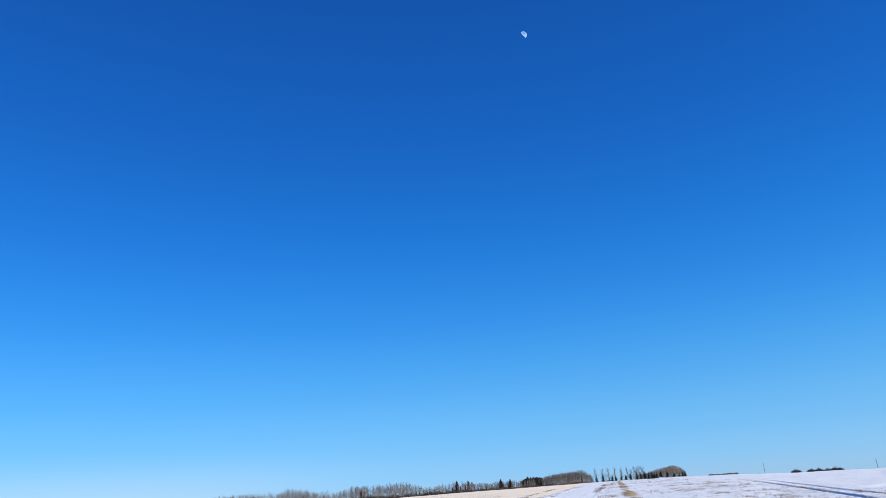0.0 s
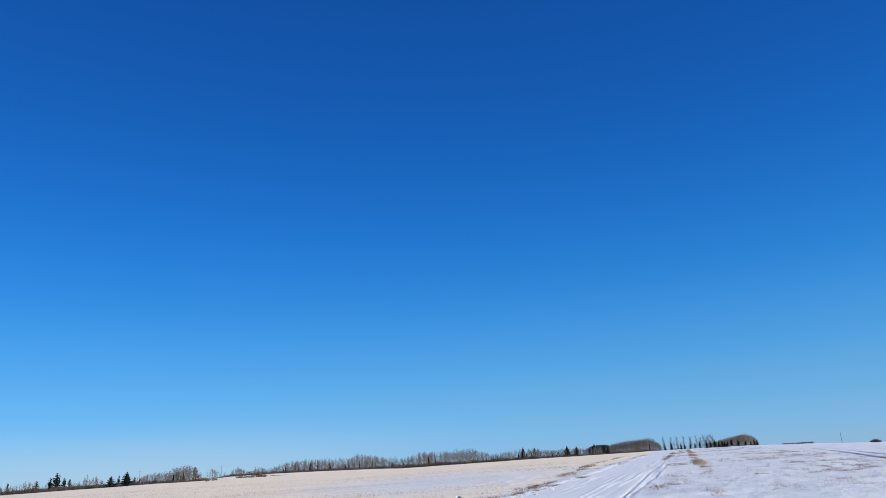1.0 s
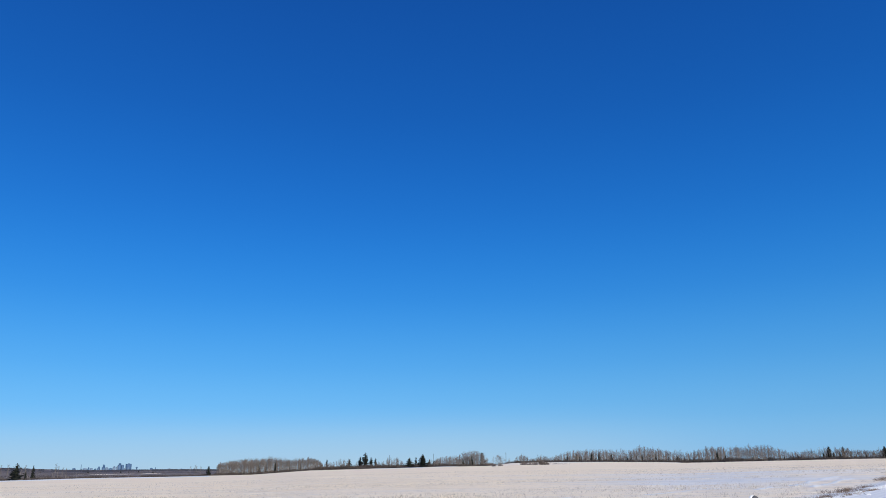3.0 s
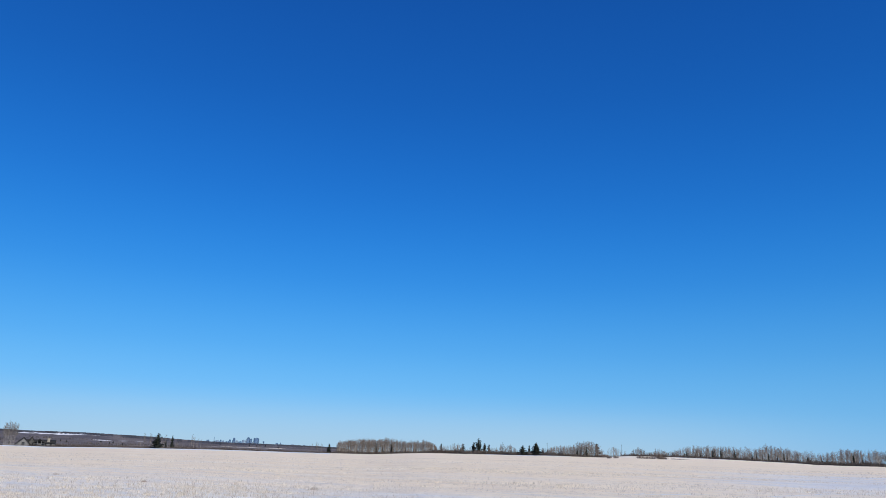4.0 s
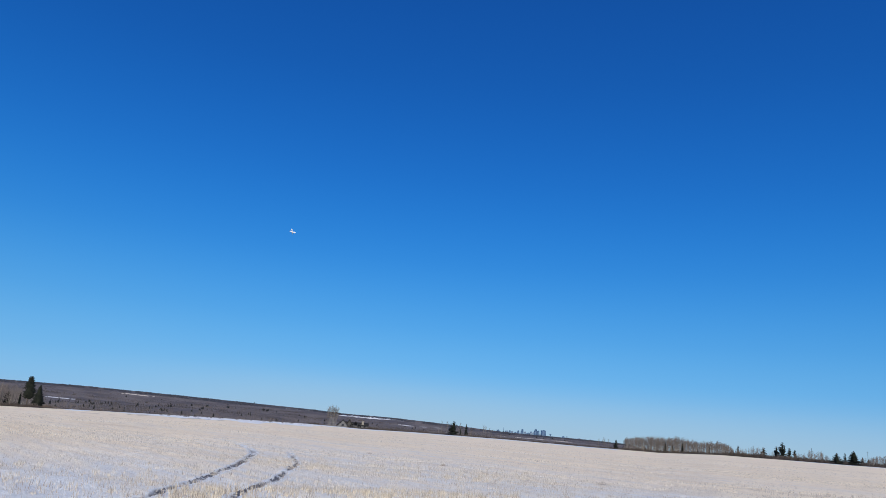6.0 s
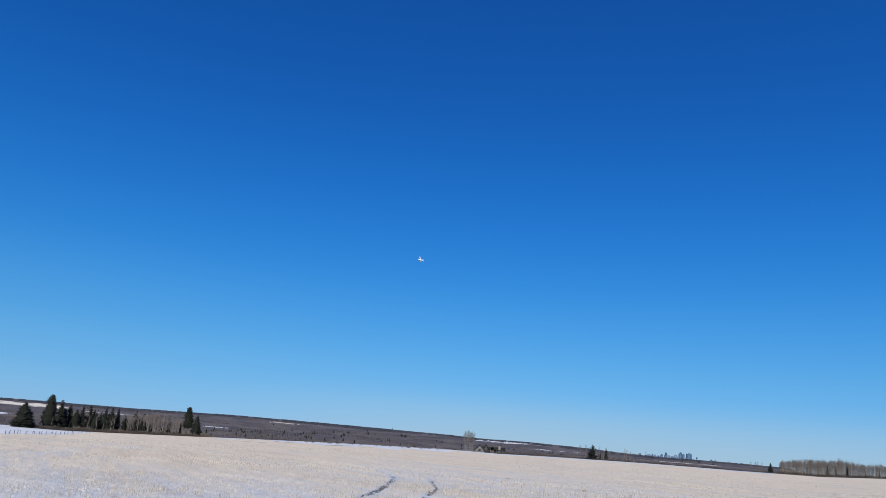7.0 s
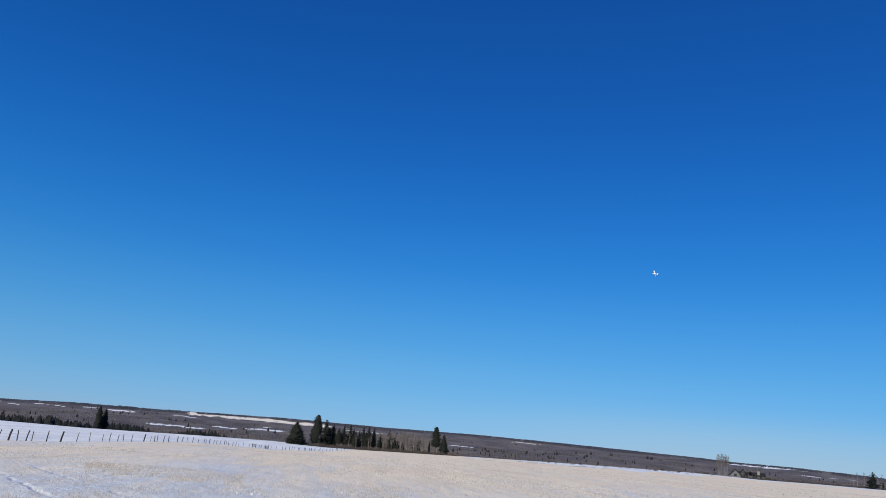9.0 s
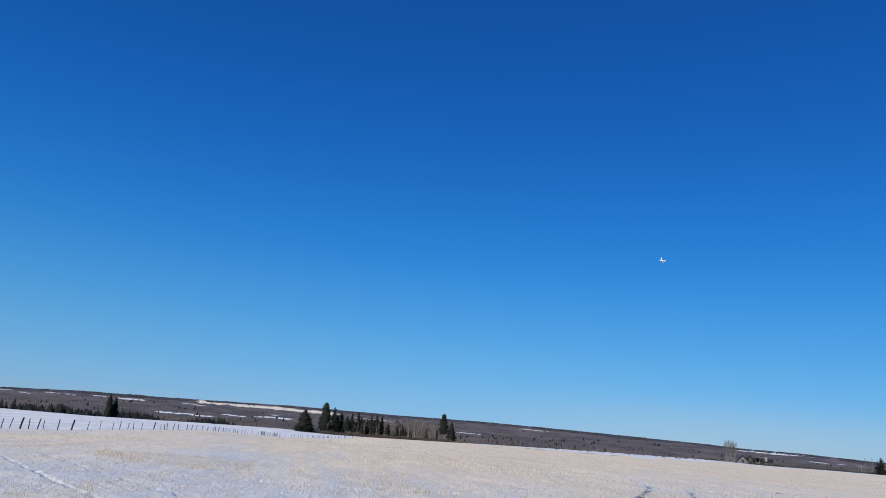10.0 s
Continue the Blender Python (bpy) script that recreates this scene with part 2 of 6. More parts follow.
def raw_mesh(name, verts, faces, material, smooth=False):
    """A mesh from arrays: verts n x 3, faces m x 3 or m x 4."""
    verts, faces = np.asarray(verts, np.float32), np.asarray(faces, np.int32)
    k = faces.shape[1]
    me = bpy.data.meshes.new(name)
    me.vertices.add(len(verts))
    me.vertices.foreach_set("co", verts.ravel())
    me.loops.add(faces.size)
    me.loops.foreach_set("vertex_index", faces.ravel())
    me.polygons.add(len(faces))
    me.polygons.foreach_set("loop_start", np.arange(0, faces.size, k, dtype=np.int32))
    me.update(calc_edges=True)
    if smooth:
        me.polygons.foreach_set("use_smooth", np.ones(len(faces), bool))
    me.materials.append(material)
    return me


class Geo:
    """Gathers triangles."""

    def __init__(self):
        self.v, self.f, self.n = [], [], 0

    def add(self, v, f):
        v = np.asarray(v, float).reshape(-1, 3)
        self.v.append(v)
        self.f.append(np.asarray(f, int).reshape(-1, 3) + self.n)
        self.n += len(v)

    def arrays(self):
        return np.concatenate(self.v), np.concatenate(self.f)

    def tube(self, pts, radii, sides=4):
        """A tapering limb through the points."""
        pts = [Vector(p) for p in pts]
        rings = []
        for i, p in enumerate(pts):
            d = (pts[min(i + 1, len(pts) - 1)] - pts[max(i - 1, 0)]).normalized()
            a = d.cross(Vector((0.3, 0.9, 0.2))).normalized()
            b = d.cross(a)
            rings += [p + (a * math.cos(t) + b * math.sin(t)) * radii[i] for t in [2 * math.pi * k / sides for k in range(sides)]]
        f = []
        for i in range(len(pts) - 1):
            for k in range(sides):
                q, w = i * sides + k, i * sides + (k + 1) % sides
                f += [(q, w, w + sides), (q, w + sides, q + sides)]
        self.add([tuple(r) for r in rings], f)

    def box(self, cx, cy, cz, sx, sy, sz, turn=0.0):
        """A box on its base centre."""
        c, s = math.cos(turn), math.sin(turn)
        v = []
        for z in (0, sz):
            for x, y in ((-1, -1), (1, -1), (1, 1), (-1, 1)):
                x, y = x * sx / 2, y * sy / 2
                v.append((cx + c * x - s * y, cy + s * x + c * y, cz + z))
        self.add(v, [(0, 2, 1), (0, 3, 2), (4, 5, 6), (4, 6, 7), (0, 1, 5), (0, 5, 4), (1, 2, 6), (1, 6, 5), (2, 3, 7), (2, 7, 6), (3, 0, 4), (3, 4, 7)])


def part_mesh(name, geo, material, parent, label="", smooth=False):
    ob = new(name, raw_mesh(name, *geo.arrays(), material, smooth))
    ob.parent = parent
    return tagged(ob, label)


def part(name, bm, material, parent, label=""):
    me = bpy.data.meshes.new(name)
    bm.to_mesh(me)
    bm.free()
    me.materials.append(material)
    ob = new(name, me)
    ob.parent = parent
    return tagged(ob, label)


# ---- the land ----
# bearing, height of the ground at 100 m
RISE = np.array([(-180, 0.2), (-60, 0.3), (-31.5, 0.42), (-26, 0.55), (-22.7, 0.7), (-19, 0.8), (-13, 0.88), (-3, 0.75), (7.2, 0.545), (24, 0.63), (34, 0.4), (38, 0.02), (43, -0.09), (49, -0.09), (56, -0.23), (60, -0.4), (68, -0.5), (72, -0.62), (81, -1.17), (88, -1.45), (91, -1.65), (95, -1.8), (100, -1.95), (104, -2.15), (108, -2.4), (113, -2.65), (125, -2.6), (150, -1), (180, 0.2)])
# how much more that is at 260 m
STEEPER = np.array([(-180, 2.5), (-60, 2.0), (-40, 2.24), (-26, 2.45), (-19, 2.6), (81, 2.6), (88, 2.97), (91, 3.39), (95, 3.28), (100, 2.67), (104, 2.33), (108, 2.13), (113, 2.0), (125, 1.92), (150, 2.5), (180, 2.5)])
# bearing, how far the field reaches
REACH = np.array([(-180, 300), (-60, 180), (-40, 175), (-31.5, 175), (-26, 185), (-22.7, 200), (-3, 330), (6.6, 374), (7.2, 378), (8.4, 380), (15.6, 372), (19, 371), (20.6, 374), (24, 385), (30, 400), (34, 420), (43, 430), (125, 430), (150, 350), (180, 300)])
# bearing, apparent height of the field's far edge in degrees
EDGE = np.array([(-180, -0.3), (-60, -0.32), (-40, -0.33), (-31.5, -0.3), (-26, -0.18), (-22.7, -0.02), (-19, 0.11), (-13, 0.16), (-3, 0.15), (6.6, 0.09), (7.2, 0.14), (8.4, 0.18), (12, 0.26), (15.6, 0.3), (19, 0.28), (20.6, 0.12), (24, 0.12), (34, 0), (38, -0.22), (43, -0.26), (49, -0.26), (56, -0.34), (60, -0.43), (64, -0.4), (68, -0.49), (72, -0.57), (81, -0.84), (88, -1.04), (91, -1.08), (95, -1.02), (100, -1.1), (104, -1.2), (108, -1.28), (113, -1.26), (125, -1.1), (150, -0.6), (180, -0.3)])
# bearing, apparent height of the far ridge
RIDGE = np.array([(-180, -0.6), (-60, -0.7), (36, -0.3), (40, 0.17), (44, 0.24), (49, 0.26), (51.5, 0.36), (54, 0.48), (58, 0.58), (61.5, 0.56), (64, 0.66), (72, 0.77), (79.5, 0.82),
                  (87, 0.70), (94.3, 0.68), (103.4, 0.42), (109, 0.32), (113.7, 0.08), (125, 0.0), (140, -0.4), (180, -0.6)])
# how deep the sown field reaches where snow lies behind it, as an apparent height
TILLED = np.array([(62, -0.55), (64, -0.62), (68, -0.66), (72, -0.74), (75, -0.735), (79, -0.845), (82, -0.90)])
R_FAR = 3900.0


def land_height(az, r):
    """Height of the ground; az and r are arrays."""
    az = (az + 180) % 360 - 180
    z100, steeper, reach, edge = [np.interp(az, q[:, 0], q[:, 1]) for q in (RISE, STEEPER, REACH, EDGE)]
    z260 = z100 * steeper
    ridge = np.interp(az, RIDGE[:, 0], RIDGE[:, 1])
    tan = lambda d: np.tan(np.radians(d))
    z_edge = EYE + reach * tan(edge)
    k1, k2 = np.minimum(100, reach * 0.45), np.minimum(260, reach * 0.75)
    z1, z2 = z100 * k1 / 100, z260 * k2 / 260
    z = np.where(r < k1, z1 * r / k1, np.where(r < k2, z1 + (z2 - z1) * (r - k1) / (k2 - k1), z2 + (z_edge - z2) * (r - k2) / (reach - k2)))
    valley = np.clip((az - 36) / 4, 0, 1) * np.clip((135 - az) / 12, 0, 1)
    # behind the field's edge: flat woodland, or the valley and its far side
    flat = edge - 0.22 * np.clip((r - reach) / 120, 0, 1) - 0.25 * np.clip((r - 900) / 2000, 0, 1)
    low = np.minimum(edge - 0.9, -1.9)
    e = np.where(r < 620, edge - 0.28 * np.clip((r - reach) / np.maximum(620 - reach, 1), 0, 1),
                 np.where(r < 1300, edge - 0.28 + (low - edge + 0.28) * np.clip((r - 620) / 680, 0, 1), low + (ridge - low) * np.clip((r - 1300) / (R_FAR - 1300), 0, 1)))
    e = np.where(r > R_FAR, ridge - 0.5 * (r - R_FAR) / 1000, e)
    # brows on the far side
    e = e + np.where((r > 1400) & (r < R_FAR), 0.10 * np.sin(r / 210.0 + az * 0.35) * np.clip((r - 1400) / 400, 0, 1) * np.clip((R_FAR - r) / 500, 0, 1), 0)
    far = EYE + r * tan(flat * (1 - valley) + e * valley)
    return np.where(r <= reach, z, far)


def land_at(x, y):
    return float(land_height(np.array([math.degrees(math.atan2(-x, y))]), np.array([math.hypot(x, y)]))[0])


def on_land(az, r, sink=0.0):
    x, y = bearing(az, r)
    return Vector((x, y, land_at(x, y) - sink))


# wheel tracks in the snow: plan points of their middle lines as (bearing, distance), half width, depth
ROAD_MID = [(-3.0, 22), (-5.6, 29), (-8.6, 42), (-10.4, 62), (-11.7, 95), (-12.7, 150), (-13.3, 262)]
RUTS = [
    ([(80, 12.2), (76.7, 14.3), (73.3, 17.6), (71.2, 20.5), (69.9, 23.7), (68.5, 28), (67.6, 37), (67.9, 42), (69.1, 50)], 0.14, 0.09),
    ([(72, 13.0), (69.5, 15.4), (68.2, 17.6), (66.8, 20), (65.9, 21.7), (65.1, 25.5), (64.4, 31), (65.1, 41)], 0.13, 0.08),
    ([(-22.4, 132), (-24.2, 90), (-25.9, 67.5), (-26.8, 59.4), (-29.0, 45.5), (-31, 37), (-35, 27), (-42, 19)], 0.25, 0.20),
    ([(-23.2, 134), (-24.9, 95), (-26.8, 69.8), (-29.3, 51.5), (-31.4, 43), (-36, 31), (-43, 22)], 0.20, 0.16),
    ([(113.8, 38), (112.9, 32.6), (110.9, 25.6), (109.1, 20.6), (106.5, 17.0), (103, 14.5)], 0.10, 0.06),
    ([(110.8, 38), (109.2, 31.3), (106.7, 25.5), (104.3, 21.3), (100.5, 17.8)], 0.09, 0.05)]


# long thin snow drifts lying in the stubble: middle line, half width
DRIFTS = [([(-0.1, 48), (-1.66, 56), (-3.0, 65)], 0.24), ([(-1.3, 45), (-2.62, 52.4), (-3.9, 60)], 0.18), ([(2.3, 42), (1.1, 47)], 0.18), ([(10, 38), (6, 44), (4.4, 47)], 0.16), ([(20, 33), (14, 36)], 0.14)]


def plan_line(pts, step=0.5):
    xy = np.array([bearing(a, r) for a, r in pts])
    d = np.concatenate([[0], np.cumsum(np.linalg.norm(np.diff(xy, axis=0), axis=1))])
    s = np.arange(0, d[-1], step)
    return np.stack([np.interp(s, d, xy[:, k]) for k in (0, 1)], 1)


def smooth_line(pts, step=0.5):
    """As plan_line, with the corners rounded."""
    p = plan_line(pts, step)
    k = np.ones(9) / 9
    for c in (0, 1):
        q = np.concatenate([np.full(4, p[0, c]), p[:, c], np.full(4, p[-1, c])])
        p[:, c] = np.convolve(q, k, "valid")
    return p


def offset(line, d):
    t = np.gradient(line, axis=0)
    t /= np.linalg.norm(t, axis=1, keepdims=True)
    return line + np.stack([-t[:, 1], t[:, 0]], 1) * d


def along_track(x, y):
    """Metres to the right of the farm track's middle, and metres along it."""
    line = smooth_line(ROAD_MID, 1.0)
    tang = np.gradient(line, axis=0)
    tang /= np.linalg.norm(tang, axis=1, keepdims=True)
    best, off, run = np.full(x.shape, 1e9), np.zeros(x.shape), np.zeros(x.shape)
    for k in range(len(line)):
        dx, dy = x - line[k, 0], y - line[k, 1]
        d = dx * dx + dy * dy
        near = d < best
        best = np.where(near, d, best)
        off = np.where(near, dx * tang[k, 1] - dy * tang[k, 0], off)
        run = np.where(near, k + dx * tang[k, 0] + dy * tang[k, 1], run)
    return off, run


def weed_density(off, run):
    """How thickly dead weeds stand beside the track, in rows that run along it."""
    verge = np.exp(-((off - 3.3) / 0.7) ** 2) * np.interp(run, [0, 50, 90, 130, 200], [0.30, 0.40, 0.8, 1.0, 0.8])
    second = np.exp(-((off - 5.3) / np.interp(run, [0, 60, 150], [0.3, 0.32, 0.45])) ** 2) * np.interp(run, [0, 28, 36, 60, 170, 215], [0.45, 0.25, 0.7, 1.0, 1.0, 0.4])
    rows = sum(np.exp(-((off - c) / 0.55) ** 2) for c in (9.8, 11.4, 13.2, 15.0, 17.2)) * np.interp(run, [0, 25, 45, 110, 150], [0.25, 0.45, 0.85, 0.7, 0.2])
    stray = 0.15 * ((off > 3) & (off < 22))
    field_side = np.exp(-((off + 3.1) / 0.9) ** 2) * 0.6
    return verge + second + rows + stray + field_side


def distance_to(line, x, y):
    best = np.full(x.shape, 1e9)
    for px, py in line:
        best = np.minimum(best, (x - px) ** 2 + (y - py) ** 2)
    return np.sqrt(best)


def hash_noise(x, y, size, seed):
    """Smooth value noise on the plan."""
    u, v = x / size, y / size
    i, j = np.floor(u).astype(np.int64), np.floor(v).astype(np.int64)
    fu, fv = u - i, v - j
    fu, fv = fu * fu * (3 - 2 * fu), fv * fv * (3 - 2 * fv)

    def h(a, b):
        k = (a * 374761393 + b * 668265263 + seed * 974634777) & 0x7FFFFFFF
        k = ((k ^ (k >> 13)) * 1274126177) & 0x7FFFFFFF
        return ((k ^ (k >> 16)) & 0xFFFF) / 65535.0
    return (h(i, j) * (1 - fu) + h(i + 1, j) * fu) * (1 - fv) + (h(i, j + 1) * (1 - fu) + h(i + 1, j + 1) * fu) * fv


# clearings, snow fields and tracks on the far side of the valley: bearings and apparent heights that they lie between
CLEARINGS = [(101.2, 90.5, 0.27, 0.50), (102.2, 100.6, 0.10, 0.15), (103.7, 99.6, -0.655, -0.555), (99.4, 97.7, -0.43, -0.35), (97, 96.4, -0.37, -0.29), (96.3, 94.2, -0.36, -0.24), (95.8, 95.3, -0.16, -0.10), (108.1, 106.9, 0.08, 0.13), (106.4, 104.6, 0.04, 0.13), (114, 112.9, -0.09, -0.05),
             (112.7, 111.8, -0.16, -0.12), (111, 109.2, 0.005, 0.04), (82.2, 79.8, -0.14, -0.09), (77.3, 75.1, 0.52, 0.56), (66, 63.8, 0.52, 0.56), (61.7, 57.2, 0.38, 0.52), (57.4, 53.6, 0.11, 0.13), (49.5, 43, -0.045, -0.02), (90, 86, 0.22, 0.27)]


def in_clearing(az, el):
    hit = np.zeros(az.shape, bool)
    for a1, a0, e0, e1 in CLEARINGS:
        mid, half = (e0 + e1) / 2, (e1 - e0) / 2
        u = np.abs(az - (a0 + a1) / 2) / ((a1 - a0) / 2) + 0.35 * (hash_noise(az, el * 0, 0.5, 91) - 0.5)
        sway = 0.035 * (hash_noise(az, el * 0, 0.9, 92) - 0.5) + 0.02 * (hash_noise(az, el * 0, 0.25, 93) - 0.5)
        ragged = half * (0.5 + 0.65 * hash_noise(az, el * 0 + a1, 0.16, 94)) * np.clip((1 - u) * 5, 0, 1) ** 0.5
        hit |= (u < 1) & (np.abs(el - mid - sway) < ragged) & (hash_noise(az, el * 9, 0.3, 96) > 0.16)
    return hit


def sown_share(az, r):
    """Where the ground carries stubble."""
    x, y = -np.sin(np.radians(az)) * r, np.cos(np.radians(az)) * r
    el = np.degrees(np.arctan2(land_height(az, r) - EYE, r))
    road_az = np.interp(r, [q[1] for q in ROAD_MID], [q[0] for q in ROAD_MID])
    left_of_road = np.clip((az - road_az) * np.radians(1) * r / 1.0 - 3.2, 0, 1)
    fence = np.interp(az, FENCE_LINE[:, 0], FENCE_LINE[:, 1])
    out = left_of_road * np.where(az > 88.6, np.clip((fence - r) / 1.5, 0, 1), 1)
    tilled = np.interp(az, TILLED[:, 0], TILLED[:, 1])
    out *= np.where((az > 63.7) & (az < 81.8) & (el > tilled + 0.12 * (hash_noise(az, r * 0, 1.7, 95) - 0.5) + 0.07 * (hash_noise(az, r * 0, 0.4, 96) - 0.5)) & (r > 100), 0, 1)
    reach = np.interp(az, REACH[:, 0], REACH[:, 1])
    # a strip of drifted snow along the field's upper edge
    out *= np.where((az > 22.5) & (az < 29.5) & (r > 318 + 50 * hash_noise(az, r * 0, 1.1, 99)) & (r < reach - 6), 0.15, 1)
    bare = np.interp(az, [7, 8, 12, 14, 16, 20, 20.6], [420, 374, 358, 330, 303, 303, 420])
    out *= np.where((az > 7) & (az < 20.6) & (r > bare + 9 * (hash_noise(az, r * 0, 0.6, 94) - 0.5)), 0.7, 1)
    out *= np.where((az > 6.8) & (az < 15.5) & (r > reach - 14 + 8 * hash_noise(az, r * 0, 0.5, 89)), 0.04, 1)
    out *= np.where((az > 41) & (az < 64) & (r > reach - 62 - 50 * hash_noise(az, r * 0, 0.5, 90)), 0.1, 1)
    out *= (r < reach + 4)
    # the low sight line hides the snow between far rows; wind-swept hollows keep it
    out *= np.interp(r, [10, 20, 35, 60, 120], [0.36, 0.48, 0.68, 0.94, 1.15])
    hollow = np.exp(-((az - 4) / 10) ** 2 - (np.log(np.maximum(r, 1) / 70) / 0.55) ** 2)
    out *= 1 - 0.30 * np.clip((az - 88) / 10, 0, 1)
    out *= 1 - np.clip((az - 72) / 8, 0, 1) * np.clip((101 - az) / 6, 0.45, 1) * (1 - np.interp(r, [10, 19, 25, 38], [0.15, 0.32, 0.65, 1.0]))
    return out * (1 - 0.72 * hollow)


# bearing and distance of the wire fence
FENCE_LINE = np.array([(88.6, 428), (89.4, 352), (90.4, 312), (91.8, 288), (94.6, 264), (96.6, 240), (98.6, 210), (100.2, 185), (101.6, 165), (103.8, 133), (106, 115), (109, 100), (113.2, 88), (118, 77), (126, 66)])


def build_ground():
    a_view = np.concatenate([np.arange(-48, -34, 0.3), np.arange(-34, 2, 0.1), np.arange(2, 60, 0.34), np.arange(60, 82, 0.12), np.arange(82, 97, 0.3), np.arange(97, 117, 0.11), np.arange(117, 122, 0.3)])
    a_rest = np.arange(122, 312, 2.5)
    az = np.concatenate([a_view, a_rest])
    r = np.concatenate([[0.0, 3.0, 6.0, 9.0], 11.0 * 1.0108 ** np.arange(0, 200)])
    r = np.concatenate([r, r[-1] * 1.036 ** np.arange(1, 118)])
    r = np.sort(np.concatenate([r[r < 4850], [3800, 3850, 3885, 3900, 3915, 3940], np.arange(1980, 3790, 30)]))
    A, R = np.meshgrid(az, r)
    X, Y = -np.sin(np.radians(A)) * R, np.cos(np.radians(A)) * R
    wrapped = (A + 180) % 360 - 180
    Z = land_height(wrapped, R)
    el = np.degrees(np.arctan2(Z - EYE, np.maximum(R, 1)))
    near = np.clip((R - 6) / 6, 0, 1) * np.clip((400 - R) / 100, 0, 1)
    # drifts and hummocks
    c, s = math.cos(radians(ROW_TURN)), math.sin(radians(ROW_TURN))
    U, V = c * X + s * Y, -s * X + c * Y
    Z += near * (0.10 * (hash_noise(U / 3, V, 5.0, 3) - 0.5) + (0.05 + 0.06 * np.clip((2 - wrapped) / 6, 0, 1)) * (hash_noise(U / 2, V, 1.3, 4) - 0.5) + 0.045 * (hash_noise(X, Y, 0.45, 5) - 0.5) * np.clip((90 - R) / 30, 0, 1))
    clod = np.clip(hash_noise(X, Y, 0.5, 24) + 0.6 * hash_noise(X, Y, 0.22, 25) - 1.05, 0, 1) * np.clip((85 - R) / 40, 0, 1) * (wrapped < -9)
    Z += 0.10 * clod * near
    sown = sown_share(wrapped, R)
    rut_soil_shade = np.zeros(A.shape)
    cut = (R < 140) & (wrapped > -48) & (wrapped < 121)
    calm, thrown = np.zeros(A.shape), np.zeros(A.shape)
    for pts, half, depth in RUTS[2:4]:
        d = np.full(A.shape, 9.0)
        d[cut] = distance_to(smooth_line(pts, 0.5), X[cut], Y[cut])
        calm = np.maximum(calm, np.clip(2.2 - d, 0, 1))
    Z += (land_height(wrapped, R) - Z) * 0.85 * calm
    for pts, half, depth in RUTS:
        line = smooth_line(pts, 0.25)
        d = np.full(A.shape, 9.0)
        d[cut] = distance_to(line, X[cut], Y[cut])
        d += half * (0.9 if half < 0.2 else 0.35) * (hash_noise(X, Y, 0.3, 9) - 0.5)
        groove = np.clip(1 - d / half, 0, 1) ** 0.6
        lip = np.exp(-((d - half * 1.35) / (half * 0.4)) ** 2)
        Z += -depth * groove + depth * 0.14 * lip * (hash_noise(X, Y, 0.5, 12) + 0.6 * hash_noise(X, Y, 0.2, 17))
        # amount of dark colour: soil in the trails, painted shade in snow tracks
        rut_soil_shade = np.maximum(rut_soil_shade, np.clip(groove * 2.5, 0, 1) * np.where(wrapped < 0, 0.30, np.clip(hash_noise(X, Y, 0.28, 8) * 4.0 - 1.1, 0, 1) * np.interp(wrapped, [80, 95], [1, 0.35]) * np.clip((48 - R) / 14, 0.1, 1)))
        sown *= 1 - np.clip(lip + groove, 0, 1) * 0.8
        if pts in RUTS[4:]:
            plate = np.clip(1.6 - d / (0.08 + 0.6 * hash_noise(X, Y, 1.1, 39)), 0, 1) * (d < 3)
            sown *= 1 - 0.9 * plate
            thrown = np.maximum(thrown, plate)
            Z += 0.03 * plate * (1 - groove) * hash_noise(X, Y, 0.6, 40)
    for pts, half in DRIFTS:
        line = smooth_line(pts, 0.5)
        zone = (R > 28) & (R < 72) & (wrapped > -6) & (wrapped < 22)
        d = np.full(A.shape, 9.0)
        d[zone] = distance_to(line, X[zone], Y[zone]) + 0.2 * (hash_noise(X[zone], Y[zone], 0.7, 27) - 0.5)
        hump = np.exp(-(d / half) ** 2)
        Z += 0.055 * hump
        sown *= 1 - np.clip(hump * 1.6, 0, 1)
    # the snowed-in farm track: packed smooth snow with lanes, wheel ruts and shoved-up ridges that run along it
    cut = (R < 300) & (R > 12) & (wrapped > -44) & (wrapped < 12)
    off, run = np.full(A.shape, 60.0), np.zeros(A.shape)
    off[cut], run[cut] = along_track(X[cut], Y[cut])
    d = np.abs(off)
    on_road = np.clip((2.6 - d) / 0.5, 0, 1)
    smooth_z = land_height(wrapped, R)
    Z = np.where(on_road > 0, Z + (smooth_z - Z) * 0.95 * on_road, Z)
    Z += on_road * (0.010 * (hash_noise(off, run * 0.03, 0.8, 35) - 0.5) + 0.013 * (hash_noise(off, run * 0.02, 0.16, 36) - 0.5))
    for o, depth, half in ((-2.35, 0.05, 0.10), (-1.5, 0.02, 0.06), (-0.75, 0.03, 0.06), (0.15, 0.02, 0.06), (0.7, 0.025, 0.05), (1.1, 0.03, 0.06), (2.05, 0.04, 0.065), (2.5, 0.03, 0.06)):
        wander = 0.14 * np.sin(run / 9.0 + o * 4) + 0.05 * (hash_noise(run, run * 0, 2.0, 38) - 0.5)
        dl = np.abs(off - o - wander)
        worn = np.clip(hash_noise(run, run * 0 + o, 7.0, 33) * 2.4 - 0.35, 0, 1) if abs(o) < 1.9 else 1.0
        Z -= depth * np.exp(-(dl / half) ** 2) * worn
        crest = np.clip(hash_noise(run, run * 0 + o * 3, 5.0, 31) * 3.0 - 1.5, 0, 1)
